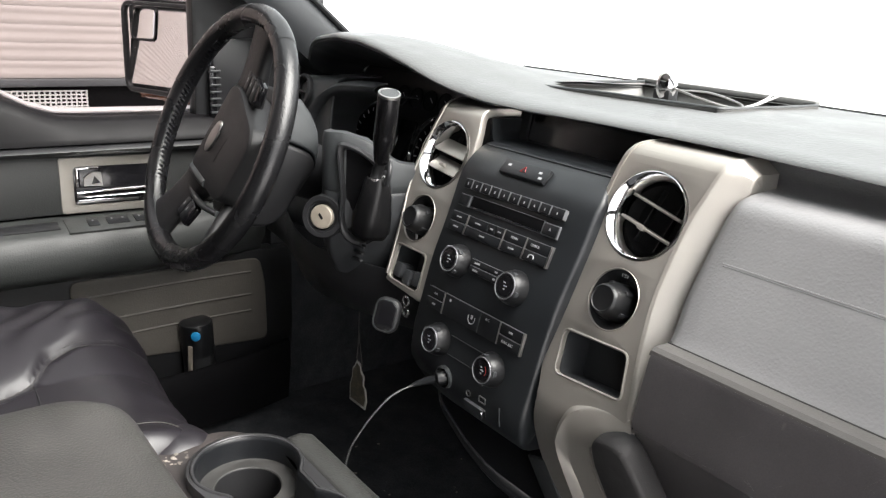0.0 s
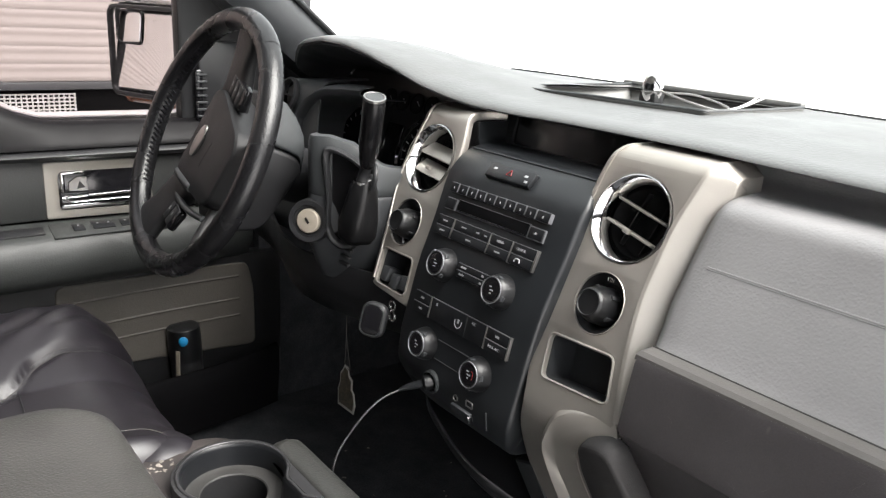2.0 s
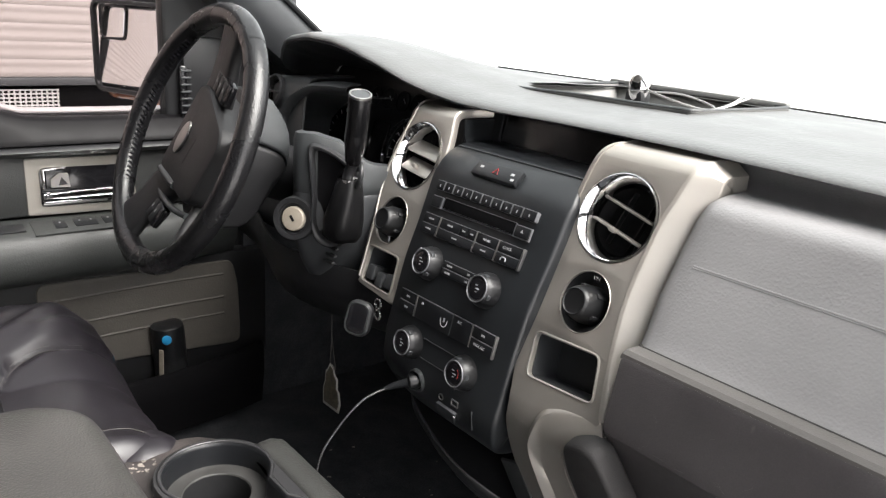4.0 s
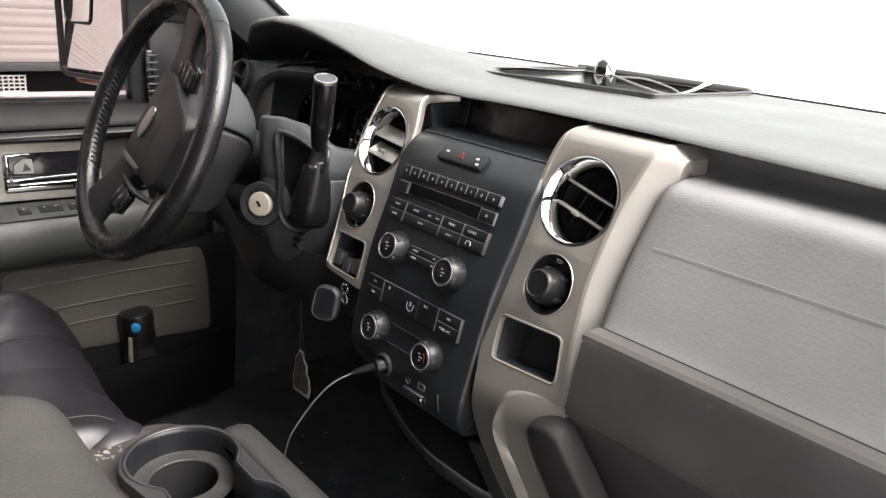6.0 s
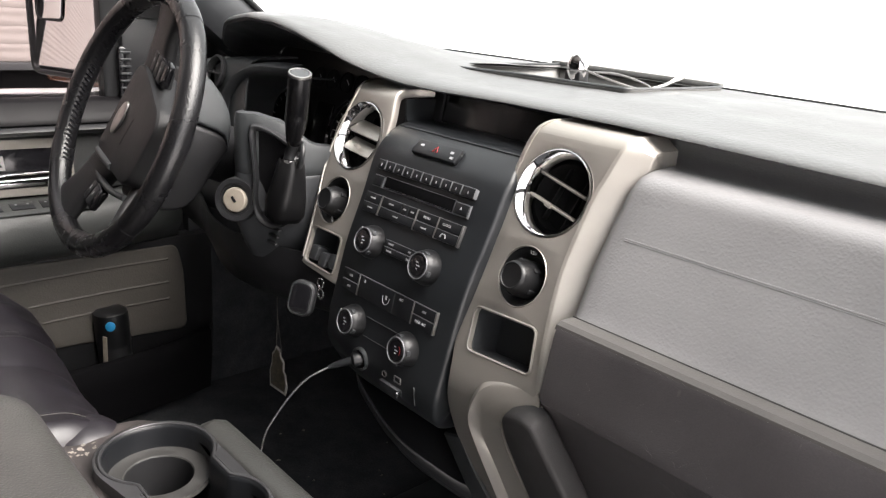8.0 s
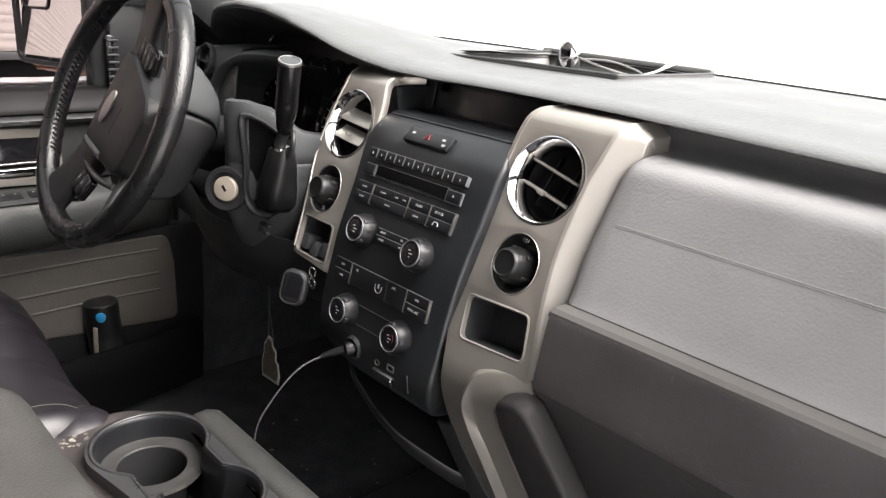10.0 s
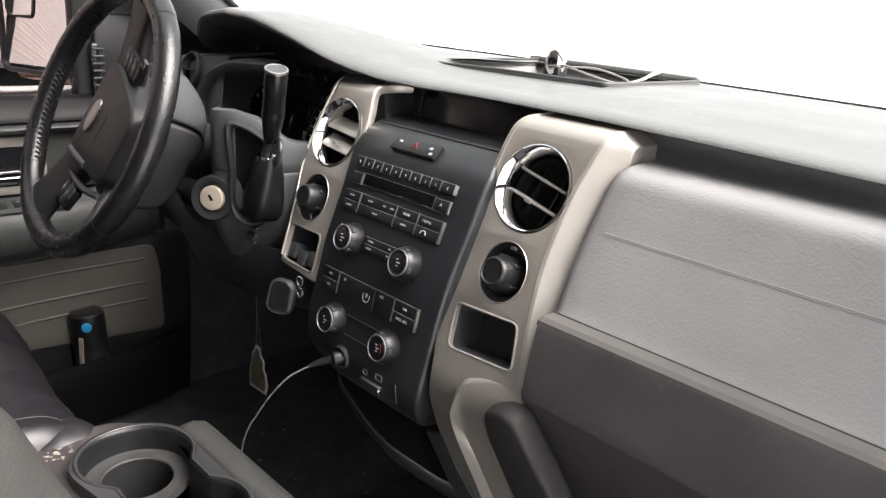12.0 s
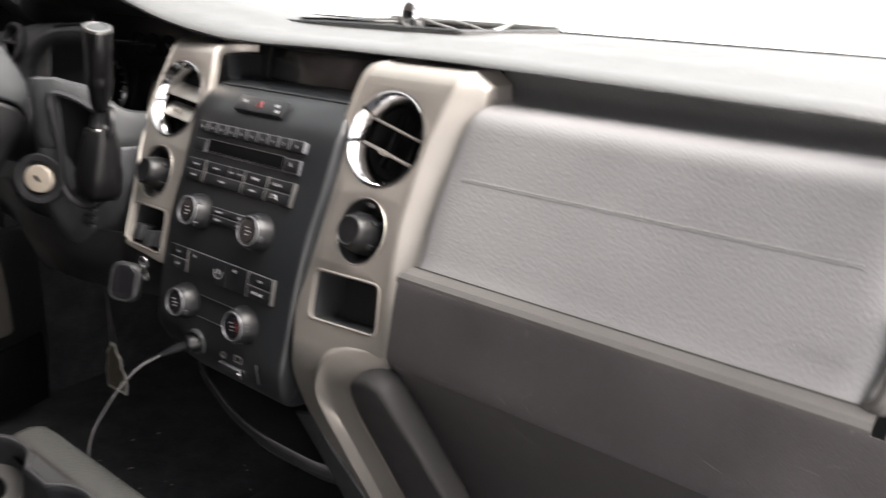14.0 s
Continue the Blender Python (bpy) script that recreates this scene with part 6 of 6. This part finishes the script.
# ---- loose things ----
fl = thing("travel_flask", (-0.728, -0.082, 0.686), "black travel flask with a blue button in the door pocket", "flask")
FM = Matrix.Translation((-0.728, -0.082, 0.686)) @ Matrix.Rotation(radians(3), 4, "X") @ Matrix.Diagonal((0.89, 0.89, 1, 1))
part("body", lathe([(0.030, 0), (0.033, 0.004), (0.034, 0.06), (0.034, 0.10)], FM, 32), BLACK, fl, "", smooth=40)
part("cap", lathe([(0.0345, 0.098), (0.0352, 0.102), (0.0352, 0.155), (0.0335, 0.164), (0.027, 0.168), (0.001, 0.168)], FM, 32), RUBBER, fl, "", smooth=40)
part("button", lathe([(0.0098, -0.002), (0.0096, 0.001), (0.008, 0.002), (0.0003, 0.0022)], FM @ Matrix.Rotation(radians(-22), 4, "Z") @ Matrix.Translation((0.0355, 0, 0.146)) @ Matrix.Rotation(radians(90), 4, "Y"), 24), BLUE, fl, "round blue button")
part("handle_strip", box((0, 0, 0), (0.004, 0.010, 0.11), 0.0018, m=FM @ Matrix.Rotation(radians(-52), 4, "Z") @ Matrix.Translation((0.0362, 0, 0.072)) @ Matrix.Rotation(radians(-6), 4, "X")), NICKEL, fl, "brushed metal strip")

cable = smooth_path([(-0.040, -0.048, 1.020), (-0.05, -0.066, 1.0135), (-0.052, -0.097, 1.0045), (-0.056, -0.128, 0.974), (-0.058, -0.150, 0.935), (-0.06, -0.150, 0.86), (-0.07, -0.12, 0.72), (-0.09, -0.08, 0.63)], 8)
cb = thing("charging_cable", (-0.05, -0.05, 0.63), "grey braided charging cable plugged into the socket", "cable")
part("cord", tube(cable, 0.0012, 8), BLACK, cb, "", smooth=60)
wrap, turns = [], 150
for k in range(turns * 6 + 1):
    f = k / (turns * 6) * (len(cable) - 1)
    i = min(int(f), len(cable) - 2)
    p, t_ = cable[i].lerp(cable[i + 1], f - i), (cable[i + 1] - cable[i]).normalized()
    u_ = t_.cross(Vector((1, 0, 0))).normalized()
    w_ = t_.cross(u_)
    a = 2 * math.pi * k / 6
    wrap.append(p + 0.0009 * (math.cos(a) * u_ + math.sin(a) * w_))
part("braid", tube(wrap, 0.00042, 5), CABLE, cb, "pale spiral braid", smooth=60)
part("charger", tube([(-0.027, -0.026, 1.027), (-0.030, -0.036, 1.0255), (-0.032, -0.041, 1.0248), (-0.033, -0.043, 1.0245)], [0.0098, 0.0100, 0.0092, 0.005], 18), RUBBER, cb, "black socket charger", smooth=40)
part("plug", tube([(-0.033, -0.042, 1.0245), (-0.040, -0.050, 1.0205), (-0.046, -0.058, 1.0170), (-0.0495, -0.065, 1.0142)], [0.0048, 0.0048, 0.0036, 0.0022], 12), BUTTON, cb, "", smooth=50)

fob = thing("key_fob", (-0.12, -0.05, 1.06), "grey plastic remote fob hung under the dashboard", "key fob")
KM = frame_at((-0.122, -0.060, 1.079), (0.80, 0.55, 0.22), (-0.10, 0.20, 0.97)) @ Matrix.Rotation(radians(-20), 4, "Z") @ Matrix.Diagonal((0.98, 0.92, 1, 1))
part("shell", plate([rrect(-0.018, -0.025, 0.018, 0.025, 0.014, 8)], 0.012, 0.004, KM), BLACK, fob, "", smooth=50)
part("face", plate([rrect(-0.0135, -0.0205, 0.0135, 0.0205, 0.010, 8)], 0.002, 0.0006, KM @ Matrix.Translation((0, 0, 0.0012))), GLOSSY, fob)
part("edge", tube([KM @ Vector((*p, 0.0004)) for p in rrect(-0.0148, -0.0218, 0.0148, 0.0218, 0.011, 6)], 0.0006, 5, closed=True), SHROUD, fob, "grey edge")
for dz in (0.0, 0.014):
    part("clip_ring", tube([Vector((-0.088, -0.055, 1.095 + dz)) + Vector((0.006 * math.cos(a), 0.002, 0.006 * math.sin(a))) for a in np.linspace(0, 2 * math.pi, 13)[:-1]], 0.0015, 6, closed=True), CHROME, fob)

tag = thing("air_freshener", (-0.315, 0.02, 0.85), "hanging card air freshener on a string", "air freshener")
TG = frame_at((-0.309, 0.02, 0.880), (0.98, 0.2, 0), (0.08, 0, 1))
outline = [(-0.020, -0.040), (0.016, -0.046), (0.020, -0.030), (0.017, -0.010), (0.012, -0.004), (0.013, 0.012), (0.006, 0.020), (0.004, 0.032), (-0.004, 0.036), (-0.009, 0.026), (-0.014, 0.020), (-0.015, 0.004), (-0.020, -0.012)]
part("card", plate([outline], 0.002, 0.0004, TG), CARDEDGE, tag, "pale card edge")
part("print", plate([[(a * 0.85, b * 0.87) for a, b in outline]], 0.0012, 0.0002, TG @ Matrix.Translation((0, 0, 0.0008))), CARD, tag, "brown and green print")
part("string", join(tube(smooth_path([(-0.315, 0.02, 0.918), (-0.309, 0.018, 0.95), (-0.304, 0.015, 1.00), (-0.300, 0.01, 1.06)], 5), 0.0007, 5), tube(smooth_path([(-0.315, 0.02, 0.918), (-0.299, 0.02, 0.91), (-0.303, 0.018, 0.945), (-0.306, 0.016, 0.975)], 5), 0.0006, 5)), STITCH, tag)

# things in the dash tray
ph = thing("phone_holder", (0.0, 0.30, 1.34), "glossy chrome phone holder head in the tray", "phone holder")
PH = frame_at((-0.010, 0.300, 1.3775), (0.86, 0.5, 0), (0.05, 0.1, 1))
part("head", loft([[PH @ Vector((0.0140 * k * math.cos(a), 0.0215 * k * math.sin(a), z)) for a in np.linspace(0, 2 * math.pi, 29)[:-1]] for z, k in ((-0.010, 0.5), (-0.007, 0.9), (0.0, 1.0), (0.006, 0.95), (0.009, 0.7), (0.010, 0.1))]), CHROME, ph, "", smooth=60)
part("foot", box((-0.012, 0.302, 1.358), (0.028, 0.022, 0.03), 0.005), BLACK, ph)
for k, pts in enumerate([[(0.0, 0.30, 1.375), (0.04, 0.31, 1.365), (0.075, 0.33, 1.358), (0.09, 0.36, 1.366), (0.095, 0.385, 1.378)],
                         [(-0.01, 0.31, 1.37), (0.03, 0.335, 1.372), (0.07, 0.35, 1.362), (0.085, 0.33, 1.358)],
                         [(0.09, 0.30, 1.358), (0.105, 0.33, 1.366), (0.118, 0.355, 1.378)]]):
    solo("wire", tube(smooth_path(pts, 6), 0.0014 if k != 2 else 0.002, 8), STEEL, "thin grey metal wire lying in the dash tray", "wire", "tray wires")
